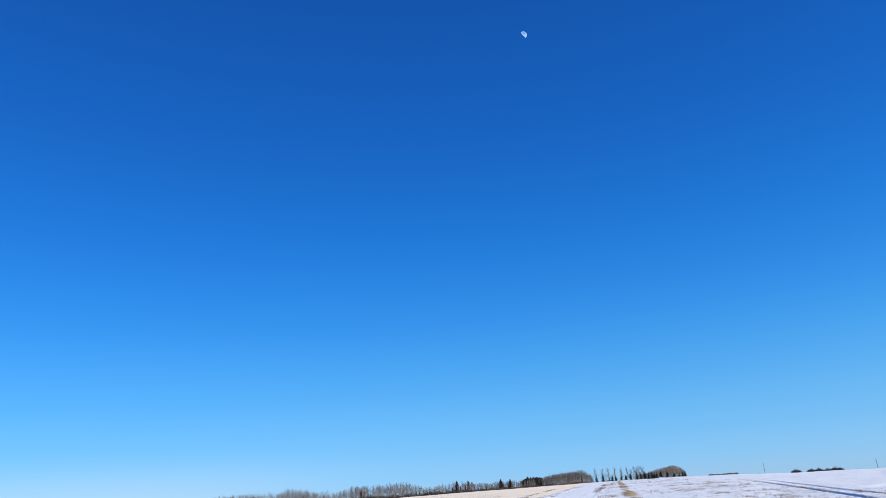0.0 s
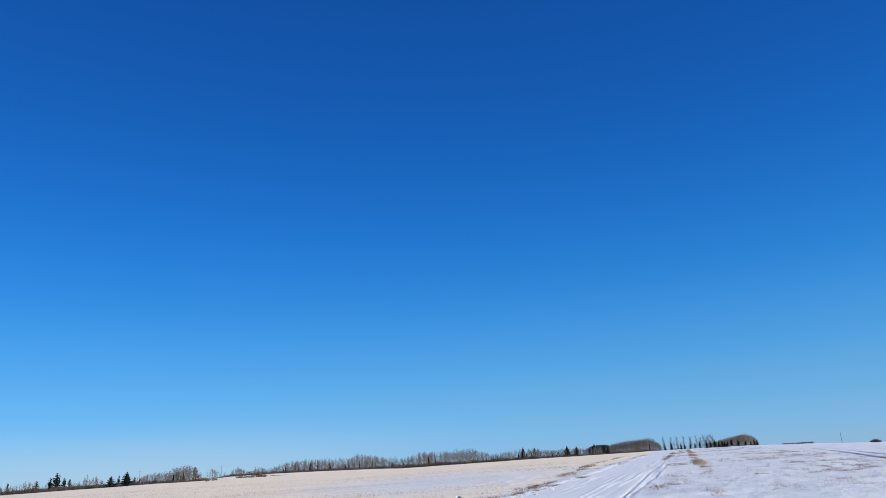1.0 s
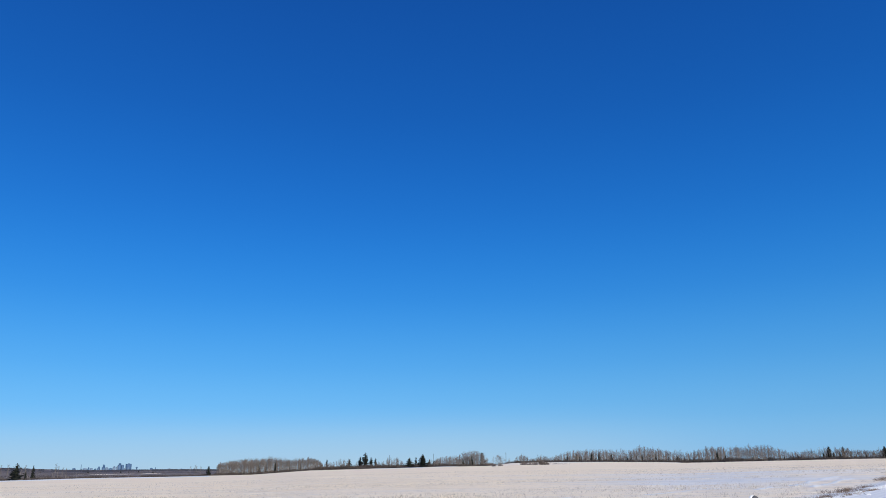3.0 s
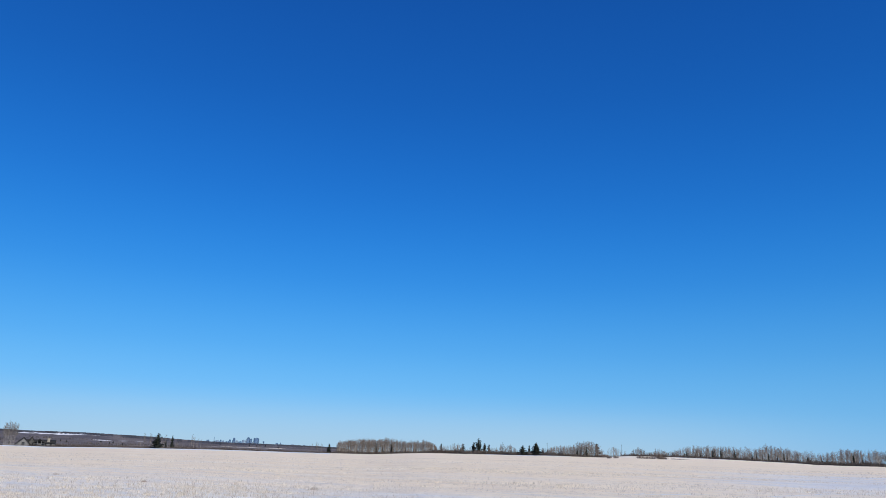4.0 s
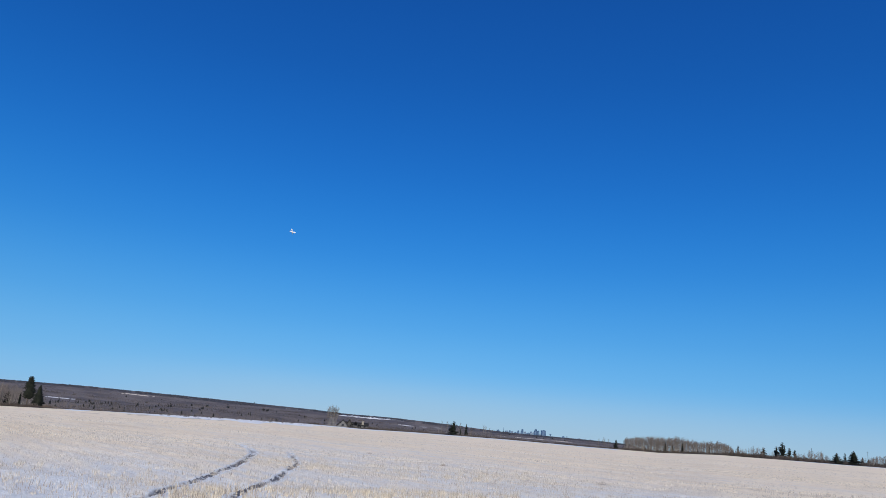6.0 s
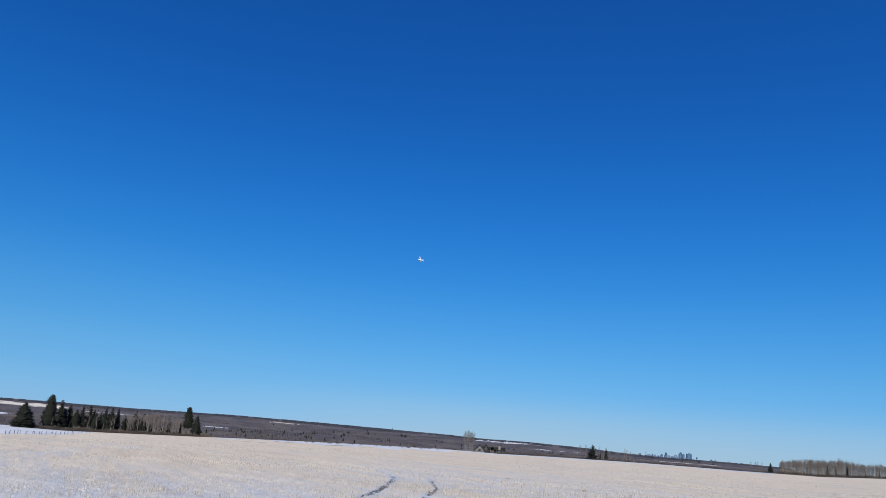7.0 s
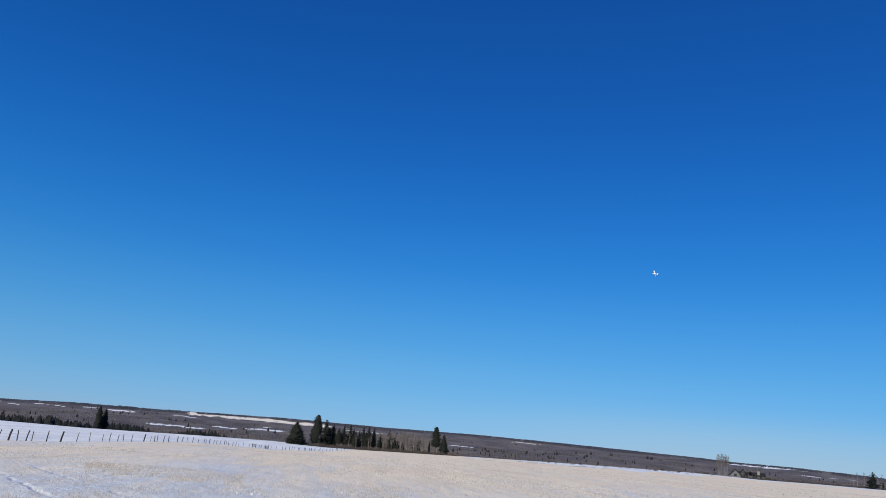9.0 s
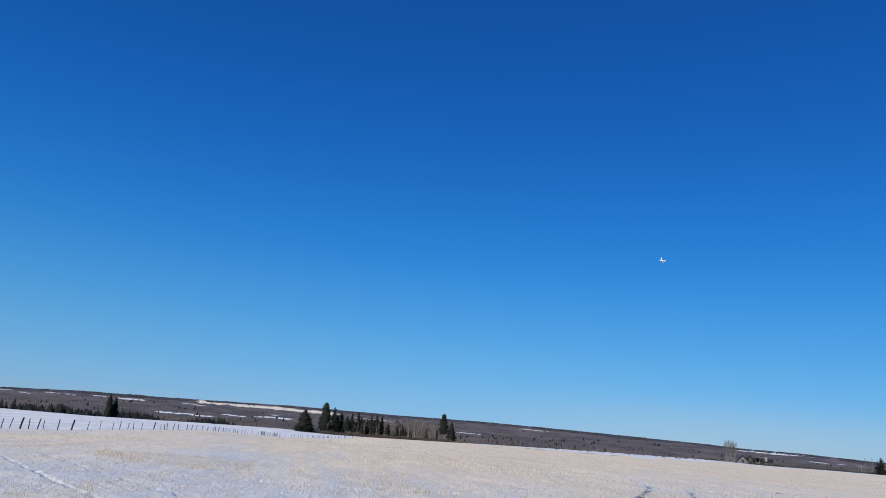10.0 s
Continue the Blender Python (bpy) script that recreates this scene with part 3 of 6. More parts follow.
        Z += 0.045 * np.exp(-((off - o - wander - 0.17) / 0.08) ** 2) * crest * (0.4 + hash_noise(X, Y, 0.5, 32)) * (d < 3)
        # lines of shade painted along the wheel lanes, strongest in the outer ones
        rut_soil_shade = np.maximum(rut_soil_shade, (0.65 if abs(o) > 1.9 else 0.10) * np.exp(-(dl / (half * 0.55)) ** 2) * worn * np.clip(hash_noise(X, Y, 1.4, 34) * 2.2 - 0.5, 0, 1))
    road_snow = np.clip((3.0 - d) / 0.6, 0, 1)
    # broken bank on the field side of the track
    bank = np.exp(-((off + 2.75) / 0.32) ** 2)
    Z += 0.07 * bank * np.clip(hash_noise(X, Y, 1.0, 14) * 1.6 + 0.7 * hash_noise(X, Y, 0.4, 37) - 0.7, 0, 1.2)
    weedy = np.clip(weed_density(off, run) * np.clip((hash_noise(off, run / 5, 0.9, 15) + 0.6 * hash_noise(off, run / 3, 0.4, 19) - 0.78) * 3.2, 0, 1), 0, 1.2) * cut
    weedy = np.maximum(weedy, 0.7 * np.exp(-((off - 5.3) / 0.36) ** 2) * np.clip((run - 36) / 12, 0, 1) * np.clip((200 - run) / 30, 0, 1) * np.clip((hash_noise(X, Y, 3.0, 20) + 0.7 * hash_noise(off, run / 4, 0.35, 18) - 0.62) * 2.2, 0, 1))
    reach = np.interp(wrapped, REACH[:, 0], REACH[:, 1])
    valley = np.clip((wrapped - 36) / 4, 0, 1) * np.clip((135 - wrapped) / 12, 0, 1)
    wooded = np.clip((R - reach - 14) / 40, 0, 1) * np.where(in_clearing(wrapped, el) & (R > 1000), 0, 1)
    brushy = np.clip((81.5 - wrapped) / 4, 0, 1) * ((wrapped > 62) & (R > 225) & (R < reach))
    wooded = np.maximum(wooded, brushy * np.clip((hash_noise(wrapped, R / 14, 0.9, 97) + 0.5 * hash_noise(wrapped, R / 9, 0.3, 98) - 0.98) * 5, 0, 0.9) * (wrapped > 70))
    wooded *= np.where((wrapped < -19.5) | (wrapped > 120), np.clip((R - 700) / 300, 0, 1), 1)
    tan_field = (R > 1000) & ((wrapped > 90) & (wrapped < 102) & (el > 0.15) | (wrapped > 62) & (wrapped < 78.5) & (el > 0.3) | (wrapped > 42) & (wrapped < 50))
    sown = np.where(tan_field, 0.75, sown)
    n_r, n_a = A.shape
    idx = np.arange(n_r * n_a).reshape(n_r, n_a)
    nxt = np.roll(idx, -1, axis=1)
    faces = np.stack([idx[:-1], nxt[:-1], nxt[1:], idx[1:]], -1).reshape(-1, 4)[:, ::-1]
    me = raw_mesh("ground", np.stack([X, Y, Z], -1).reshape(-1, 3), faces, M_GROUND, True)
    fence_r = np.interp(wrapped, FENCE_LINE[:, 0], FENCE_LINE[:, 1])
    fresh = np.where((wrapped > 88.6) & (wrapped < 126), np.clip((R - fence_r) / 6, 0, 1), 0.0)
    fresh = np.maximum(fresh, 1.0 * ((wrapped > 44) & (wrapped < 84) & (R > 110)))
    fresh = np.maximum(fresh, 0.5 * ((wrapped > 7) & (wrapped < 29.5) & (R > 290)))
    fresh = np.maximum(fresh, np.maximum(0.5 * road_snow, 0.8 * thrown))
    for name, value in (("fresh", fresh), ("sown", sown), ("rut_soil_shade", rut_soil_shade), ("weedy", weedy), ("wooded", wooded), ("packed", on_road)):
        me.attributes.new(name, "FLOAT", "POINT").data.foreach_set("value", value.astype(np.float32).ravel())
    lane = np.stack([off, run, np.zeros(A.shape)], -1).astype(np.float32)
    me.attributes.new("lane", "FLOAT_VECTOR", "POINT").data.foreach_set("vector", lane.ravel())
    return tagged(new("ground", me), "snow-covered rolling prairie field with straw-coloured stubble", "field", kind="structure")


ground = build_ground()

# ---- plants ----
rng = np.random.default_rng(7)


def spruce_arrays(seed, h=10.0, half=1.7, whorls=26, power=0.62, open_form=False):
    """A spruce: (trunk arrays, crown arrays) with drooping boughs of needle sprays; an open one has longer boughs and gaps."""
    g = np.random.default_rng(seed)
    trunk, crown = Geo(), Geo()
    trunk.tube([(0, 0, -0.3), (0, 0, h * 0.5), (0, 0, h * 0.97)], [0.018 * h, 0.011 * h, 0.003 * h], 6)
    side = g.uniform(0.72, 1.22, (4, 10))
    # the dense shaded heart of the crown
    n = 7
    core = 0.5 if open_form else 1.0
    ring = [(0.05, 0.55), (0.3, 0.58), (0.6, 0.40), (0.85, 0.17)]
    v = [(half * core * q * g.uniform(0.75, 1.2) * math.cos(6.283 * k / n), half * core * q * g.uniform(0.75, 1.2) * math.sin(6.283 * k / n), h * (t + g.uniform(-0.03, 0.03))) for t, q in ring for k in range(n)]
    f = []
    for i in range(len(ring) - 1):
        for k in range(n):
            a, b = i * n + k, i * n + (k + 1) % n
            f += [(a, b, b + n), (a, b + n, a + n)]
    crown.add(v, f)
    for k in range(whorls):
        t = (k + g.random()) / whorls
        for b in range((7 if open_form else 9) if t < 0.7 else 6):
            a = g.random() * 6.283
            z = min(h * (0.05 + 0.94 * t) + h * g.normal(0, 0.05), h * 0.98)
            z = max(z, h * 0.03)
            te = min(max((z / h - 0.05) / 0.95, 0.0), 1.0)
            ln0 = half * (1 - te) ** power * (0.8 + 0.2 * min(1, te * 6)) + 0.03 * half
            ln = ln0 * (g.uniform(0.35, 1.25) if open_form else g.uniform(0.68, 1.08)) * side[min(int(t * 4), 3), int(a / 6.284 * 10)]
            droop = g.uniform(-0.1, 0.45) * (1 - t) - 0.45 * t
            w = ln * g.uniform(0.16, 0.30) + 0.06
            c, s = math.cos(a), math.sin(a)
            hang = g.uniform(0.10, 0.30) * (0.35 + ln)
            m = np.array([c * ln * 0.6, s * ln * 0.6, z - droop * ln * 0.4])
            tip = np.array([c * ln, s * ln, z - droop * ln + 0.10 * ln])
            o = np.array([-s * w, c * w, 0])
            dn = np.array([0, 0, -hang])
            crown.add([(0, 0, z), m + o + dn * 0.6, tip, m - o + dn * 0.6, m + np.array([0, 0, 0.10 * ln]), m + dn * 1.5],
                      [(0, 1, 4), (4, 1, 2), (0, 4, 3), (4, 2, 3), (1, 5, 2), (3, 2, 5)])
    crown.add([(0.05 * half, 0, h * 0.93), (-0.05 * half, 0.03, h * 0.93), (0, -0.05 * half, h * 0.93), (0, 0, h)], [(0, 1, 3), (1, 2, 3), (2, 0, 3)])
    return trunk.arrays(), crown.arrays()


def shrub_arrays(seed, h=1.6, half=1.2, stems=60, forks=2, thick=1.0, fork=0.5):
    g = np.random.default_rng(seed)
    geo = Geo()
    for _ in range(stems):
        a, q = g.random() * 6.283, math.sqrt(g.random())
        b = np.array([math.cos(a) * half * 0.6 * q, math.sin(a) * half * 0.6 * q, -0.1])
        hh = h * g.uniform(0.5, 1.0) * (1 - 0.4 * q)
        e = b + np.array([math.cos(a) * half * 0.4 * q + g.normal(0, 0.12), math.sin(a) * half * 0.4 * q + g.normal(0, 0.12), hh])
        s = g.normal(0, 1, 3) * 0.022 * thick
        geo.add([b - s, b + s, e], [(0, 1, 2)])
        for _ in range(forks):
            p = b + (e - b) * g.uniform(0.25, 0.8)
            s = g.normal(0, 1, 3) * 0.016 * thick
            geo.add([p - s, p + s, p + np.array([g.normal(0, 0.28), g.normal(0, 0.28), g.uniform(0.15, 0.5)]) * h * fork], [(0, 1, 2)])
    return geo.arrays()


def grove_tree(seed, h=9.0, crown=0.3, spread=0.12, limbs=12, twigs=13, thick=0.032, broom=False, stem=0.085):
    """A slender leafless aspen of a stand: (trunk arrays, twig arrays), with a haze of fine steep twigs."""
    g = np.random.default_rng(seed)
    trunk, twig = Geo(), Geo()
    bend = g.normal(0, 0.008 * h, (4, 2)).cumsum(axis=0) * 0.6
    pts = [(bend[i, 0] * (i > 0), bend[i, 1] * (i > 0), h * 0.96 * t - (0.4 if i == 0 else 0)) for i, t in enumerate((0, 0.33, 0.66, 1))]
    trunk.tube(pts, [stem, stem * 0.78, stem * 0.48, stem * 0.15], 3)
    P = np.array(pts)
    for k in range(limbs):
        t = crown + (0.96 - crown) * (k + g.random()) / limbs
        base = np.array([np.interp(t, (0, 0.33, 0.66, 1), P[:, c]) for c in range(3)])
        a = g.random() * 6.283
        fill = (1.25 - 0.55 * t) if broom else (1.2 - 0.8 * abs(t - 0.55) * 2)
        ln = h * spread * fill * g.uniform(0.7, 1.3)
        up = g.uniform(1.3, 3.0) if broom else g.uniform(0.9, 2.6)
        d = np.array([math.cos(a), math.sin(a), up]) / math.hypot(1, up)
        ln = min(ln, (h * 1.0 - base[2]) / max(d[2], 0.1) + 0.15 * ln)
        end = base + d * ln
        q = np.cross(d, g.normal(0, 1, 3))
        q *= thick * 1.5 / max(np.linalg.norm(q), 1e-6)
        w = np.cross(d, q)
        twig.add([base + q, base - 0.5 * q + w * 0.87, base - 0.5 * q - w * 0.87, end], [(0, 1, 3), (1, 2, 3), (2, 0, 3)])
        for _ in range(twigs):
            b = base + (end - base) * g.uniform(0.15, 1.0)
            e = d * g.uniform(0.4, 1.2) + g.normal(0, 0.6, 3)
            e[2] = abs(e[2]) + 0.25
            e /= np.linalg.norm(e)
            q = np.cross(e, g.normal(0, 1, 3))
            q *= thick * g.uniform(0.5, 1.0) / max(np.linalg.norm(q), 1e-6)
            twig.add([b - q, b + q, b + e * ln * g.uniform(0.3, 0.8)], [(0, 1, 2)])
    return trunk.arrays(), twig.arrays()


TREES = [grove_tree(100 + k, 9.0, (0.2, 0.38, 0.5)[k % 3], (0.11, 0.14, 0.17)[(k // 3) % 3], 12, 10) for k in range(18)]
SHRUBS = [shrub_arrays(200 + k, 1.7, 1.4, 22, 3, 2.0) for k in range(6)]
CONES = [spruce_arrays(300 + k, 10.0, 1.5 + 0.15 * k, 13) for k in range(4)]


class Scatter:
    """Joins many copies of arrays into one mesh with several materials."""

    def __init__(self):
        self.v, self.f, self.m, self.n = [], [], [], 0

    def add(self, arrays, slot, place, sx, sz, turn):
        v, f = arrays
        c, s = math.cos(turn) * sx, math.sin(turn) * sx
        w = np.stack([c * v[:, 0] - s * v[:, 1] + place[0], s * v[:, 0] + c * v[:, 1] + place[1], v[:, 2] * sz + place[2]], 1)
        self.v.append(w)
        self.f.append(f + self.n)
        self.m.append(np.full(len(f), slot, np.int32))
        self.n += len(w)

    def object(self, name, materials, label, category, kind="stuff"):
        me = raw_mesh(name, np.concatenate(self.v), np.concatenate(self.f), materials[0])
        for extra in materials[1:]:
            me.materials.append(extra)
        me.polygons.foreach_set("material_index", np.concatenate(self.m))
        return tagged(new(name, me), label, category, kind=kind)


def rise(az, r, top):
    """Height that makes something at that bearing and distance reach the apparent height top."""
    return EYE + r * math.tan(radians(top)) - on_land(az, r).z


def woods(name, label, az0, az1, r0, r1, count, tops, firs=0, brush=0, seed=1, ragged=0.25, brush_size=1.0, twig=None, saplings=0.5):
    """A stand of leafless trees with undergrowth and some spruces, one mesh."""
    g = np.random.default_rng(seed)
    tops = np.array(tops)
    s = Scatter()
    for k in range(int(count * (1 + saplings))):
        az, r = g.uniform(az0, az1), g.uniform(r0, r1)
        p = on_land(az, r)
        h = max(1.5, rise(az, r, float(np.interp(az, tops[:, 0], tops[:, 1])))) * (1.0 - ragged * g.random() ** 1.3 + 0.06 * g.normal())
        h *= g.uniform(0.35, 0.62) if k >= count else 1.0
        t = TREES[int(g.integers(len(TREES)))]
        sz, turn = h / 9.0, g.random() * 6.28
        sx = max(0.6, sz) * g.uniform(0.85, 1.5) * (1.35 if k >= count else 1.0)
        s.add(t[0], 0, p, sx, sz, turn)
        s.add(t[1], 1, p, sx, sz, turn)
    for k in range(firs):
        az, r = g.uniform(az0, az1), g.uniform(r0, (r0 + r1) / 2)
        p = on_land(az, r)
        h = max(1.5, rise(az, r, float(np.interp(az, tops[:, 0], tops[:, 1])))) * g.uniform(0.45, 0.8)
        c = CONES[int(g.integers(4))]
        s.add(c[0], 3, p, h / 10, h / 10, g.random() * 6.28)
        s.add(c[1], 2, p, h / 10, h / 10, g.random() * 6.28)
    for k in range(brush):
        az, r = g.uniform(az0, az1), r0 - 3 + (r1 - r0) * 0.6 * g.random() ** 1.6
        sc = g.uniform(0.5, 1.15) * brush_size
        s.add(SHRUBS[int(g.integers(6))], 4, on_land(az, r), sc * 1.3, sc, g.random() * 6.28)
    return s.object(name, [M_ASPEN, twig or M_TWIG, M_SPRUCE, M_BARK_DARK, M_SHRUB], label, "woods")


woods("aspen_grove", "dense leafless aspen grove behind the stubble field", 33.0, 40.5, 424, 470, 600,
      [(33, 0.45), (33.25, 0.74), (33.8, 0.90), (34.4, 0.86), (35.2, 0.80), (36, 0.87), (36.85, 1.0), (37.6, 0.91), (38.5, 0.89), (39.5, 0.78), (40.2, 0.70), (40.5, 0.56)], 6, 230, 11, 0.16, 1.4, M_BROWN_TWIG, 0.25)
woods("aspen_woods", "long leafless aspen woodland with scattered small spruces", -3.2, 7.0, 390, 450, 520,
      [(-3.2, 0.92), (-2.6, 1.0), (-1.2, 0.8), (-0.4, 0.72), (0.4, 1.0), (1.3, 1.24), (3, 1.15), (4.8, 1.22), (6, 0.92), (8, 1.05), (9.6, 1.32), (10.2, 1.05), (13, 1.18), (14.7, 1.08), (16, 0.75)], 14, 340, 12, 0.45, 2.0, M_ASH_TWIG)
woods("aspen_woods", "slender leafless aspens and slim dark spruces along the snowy edge", 7.0, 16.0, 386, 440, 540,
      [(7, 0.98), (8, 1.08), (9.6, 1.35), (10.2, 1.08), (13, 1.2), (14.7, 1.10), (16, 0.7)], 26, 240, 28, 0.5, 1.4, M_ASH_TWIG)
woods("aspen_woods", "leafless aspen woodland along the snowy rise", -9.6, -3.2, 345, 420, 330,
      [(-9.6, 0.86), (-8.9, 0.76), (-7.8, 0.72), (-6.6, 0.74), (-6.0, 0.76), (-5, 0.72), (-4.2, 0.78), (-3.6, 0.96), (-3.2, 0.98)], 7, 170, 13, 0.3, 1.4, M_BROWN_TWIG)
woods("aspen_grove", "dense pale leafless aspen grove beside the snowy track", -12.75, -9.2, 345, 400, 330,
      [(-12.8, 0.5), (-12.55, 0.80), (-12.1, 1.03), (-11.5, 1.06), (-10.8, 1.0), (-10, 0.98), (-9.5, 0.90), (-9.2, 0.82)], 1, 100, 29, 0.12, 1.4, M_BROWN_TWIG, 0.2)
woods("aspen_grove", "rounded leafless aspen grove behind the snowy crest", -19.25, -15.9, 430, 500, 430,
      [(-19.4, 0.25), (-19.15, 0.55), (-18.9, 0.76), (-18.45, 0.90), (-17.8, 0.80), (-17, 0.64), (-15.9, 0.40)], 0, 60, 14, 0.04, 1.5, M_PALE_TWIG, 0.0)
woods("aspen_row", "feathery row of young leafless aspens along the track", -16.4, -12.9, 352, 368, 14,
      [(-16.4, 0.98), (-15, 0.8), (-14, 0.76), (-12.6, 0.7)], 0, 40, 23, 0.5, 1.2)
woods("aspen_clump", "dense fan-shaped clump of bare aspens in the stubble", 20.9, 23.0, 366, 380, 70,
      [(20.9, 0.72), (21.3, 1.02), (22, 1.14), (22.5, 0.98), (23, 0.66)], 3, 30, 24, 0.3, 1.2, M_ASH_TWIG)
woods("shrub_belt", "belt of dark bare willow shrubs along the field edge", 22.8, 33.5, 415, 455, 160,
      [(22.8, 0.8), (24.6, 0.88), (25.5, 0.55), (27, 0.5), (28.4, 0.62), (31, 0.62), (33.5, 0.66)], 5, 480, 15, 0.5, 1.9, M_ASH_TWIG)
woods("aspen_thicket", "rounded grey thicket of bare aspens behind the spruces", 22.7, 24.85, 404, 432, 95,
      [(22.7, 1.02), (22.84, 1.06), (23.1, 0.92), (23.42, 0.84), (23.8, 0.92), (24.07, 0.88), (24.45, 0.76), (24.76, 0.48), (24.85, 0.4)], 1, 40, 36, 0.2, 1.3, M_ASH_TWIG, 0.3)
woods("aspen_thicket", "thin bare saplings rising over the brush", 27.1, 28.4, 436, 452, 34,
      [(27.1, 0.6), (27.5, 0.86), (27.85, 0.78), (28.24, 0.9), (28.4, 0.6)], 0, 10, 37, 0.3, 1.2, M_ASH_TWIG, 0.3)
woods("aspen_thicket", "bushy bare aspens behind the shrubs on the snowy edge", 16.0, 18.75, 384, 410, 78,
      [(16.0, 0.64), (16.5, 0.80), (16.8, 0.88), (17.1, 0.64), (17.6, 0.58), (17.9, 0.82), (18.25, 0.95), (18.6, 0.80), (18.75, 0.5)], 1, 50, 38, 0.2, 1.3, M_BROWN_TWIG, 0.4)
woods("aspen_thicket", "row of bare saplings between the dark spruces", 31.0, 33.0, 434, 450, 30,
      [(31.0, 0.78), (31.8, 0.78), (32.6, 0.5), (33.0, 0.5)], 0, 10, 39, 0.35, 1.2, M_ASH_TWIG, 0.3)
woods("shrub_belt", "belt of dark bare shrubs beyond the stubble", 39.6, 50.0, 434, 462, 12, [(39.6, 0.12), (41.5, 0.15), (42, 0.08), (50, 0.16)], 0, 260, 16, 0.5, 1.0)
woods("shrub_belt", "belt of dark bare shrubs and saplings near the house", 50.0, 61.0, 434, 470, 42, [(50, 0.3), (50.7, 0.62), (51.2, 0.3), (53, 0.5), (54.2, 0.5), (54.6, 0.0), (58, -0.1), (61, -0.1)], 2, 300, 17, 0.5, 1.1)
woods("shrub_belt", "low dark shrubs scattered along the snowy margin", 62.8, 74.5, 330, 520, 0, [(62, -0.3), (81, -0.6)], 0, 60, 18, 0.4, 0.42)
woods("shrub_belt", "thin line of dark brush along the valley brow", 72.5, 82.0, 424, 470, 0, [(62, -0.3), (81, -0.6)], 0, 130, 34, 0.4, 0.7)
woods("aspen_stand", "bare young aspens behind dark spruces", 82.2, 91.6, 428, 446, 170,
      [(82, 0.1), (83.7, 0.45), (84.8, 0.60), (86.2, 0.52), (87.5, 0.3), (89.5, 0.3), (91.6, 0.1)], 6, 60, 19, 0.2, 1.3, M_ASH_TWIG)
woods("aspen_stand", "pale bare young aspens between dark spruces", 83.3, 86.9, 408, 424, 80,
      [(83, 0.2), (83.7, 0.42), (84.8, 0.58), (86.2, 0.50), (87, 0.3)], 4, 40, 26, 0.3, 1.3, M_ASH_TWIG)
woods("brush_belt", "dark bare brush along the foot of the spruces", 82.0, 92.6, 404, 416, 10,
      [(82, 0.0), (87.5, 0.3), (92.6, -0.2)], 3, 230, 27, 0.3, 1.5)
woods("willow_thicket", "low thicket of bare willows behind the snowy strip", 16.0, 22.8, 384, 430, 70,
      [(16, 0.62), (17, 0.72), (18, 0.5), (19, 0.55), (19.6, 0.85), (20.2, 0.8), (22.8, 0.7)], 0, 110, 20, 0.5, 1.1, M_PALE_TWIG)
woods("far_treeline", "thin far treeline along the hilltop", -36.0, -29.0, 800, 840, 40, [(-36, -0.21), (-31, -0.19), (-29, -0.20)], 0, 0, 22, 0.3)


def conifer_wood(az0, az1, r0, r1, count, tops, seed, label):
    g = np.random.default_rng(seed)
    s = Scatter()
    for k in range(count):
        az, r = g.uniform(az0, az1), g.uniform(r0, r1)
        h = max(2.0, rise(az, r, float(np.interp(az, [q[0] for q in tops], [q[1] for q in tops])))) * g.uniform(0.93, 1.0)
        c = CONES[int(g.integers(4))]
        s.add(c[1], 0, on_land(az, r), h / 6, h / 10, g.random() * 6.28)
        s.add(c[0], 1, on_land(az, r), h / 10, h / 10, 0.0)
    return s.object("conifer_wood", [M_FAR_SPRUCE, M_BARK_DARK], label, "woods")


conifer_wood(-9.1, -7.5, 560, 640, 80, [(-9.1, 0.80), (-8.7, 0.87), (-8.2, 0.88), (-7.8, 0.80), (-7.5, 0.70)], 33, "dark conifer wood rising behind the aspens")


def tree_thing(name, label, arrays, base_h, place, h, wide, names, mats, group=""):
    root = tagged(new(name), label, "tree", group)
    for (v, f), nm, mt in zip(arrays, names, mats):
        w = v * np.array([wide, wide, h / base_h])
        ob = new(nm, raw_mesh(nm, w, f, mt))
        ob.parent = root
    root.location = place
    root.rotation_euler = (0, 0, rng.random() * 6.28)
    return root


SPRUCE_FORMS = {}


def spruce(az, r, top, wide, label="dark green spruce tree at the edge of the snowy field", group="", form=None, bottom=0.0, open_form=False, power=0.62):
    """wide: half width at the foot in metres."""
    k = form if form is not None else len(SPRUCE_FORMS)
    SPRUCE_FORMS[k] = SPRUCE_FORMS.get(k) or spruce_arrays(400 + k, 10.0, 1.7, 24 if open_form else 50, power, open_form)
    h = rise(az, r, top)
    t, c = SPRUCE_FORMS[k]
    if bottom:
        c = (c[0] * np.array([1, 1, 1 - bottom]) + np.array([0, 0, 10.0 * bottom]), c[1])
    return tree_thing("spruce", label, (t, c), 10.0, on_land(az, r, 0.05), h, wide / 1.7, ("trunk", "crown"), (M_BARK_DARK, M_SPRUCE), group)


for az, r, top, wide in ((32.7, 448, 0.77, 1.0), (31.06, 446, 0.78, 1.9), (30.25, 440, 0.94, 1.6), (29.88, 432, 1.24, 2.5), (29.45, 440, 0.88, 1.7), (29.12, 442, 0.80, 1.5),
                         (26.1, 440, 0.85, 1.2), (25.1, 440, 0.68, 1.1), (24.75, 440, 0.58, 1.0), (41.05, 432, 0.44, 1.7), (21.15, 384, 1.10, 1.9)):
    spruce(az, r, top, wide * 1.15, open_form=True, power=0.55)
spruce(26.59, 374, 0.82, 3.1, "low open dark spruce standing in the stubble", "spruce pair", None, 0.0, True, 0.75)
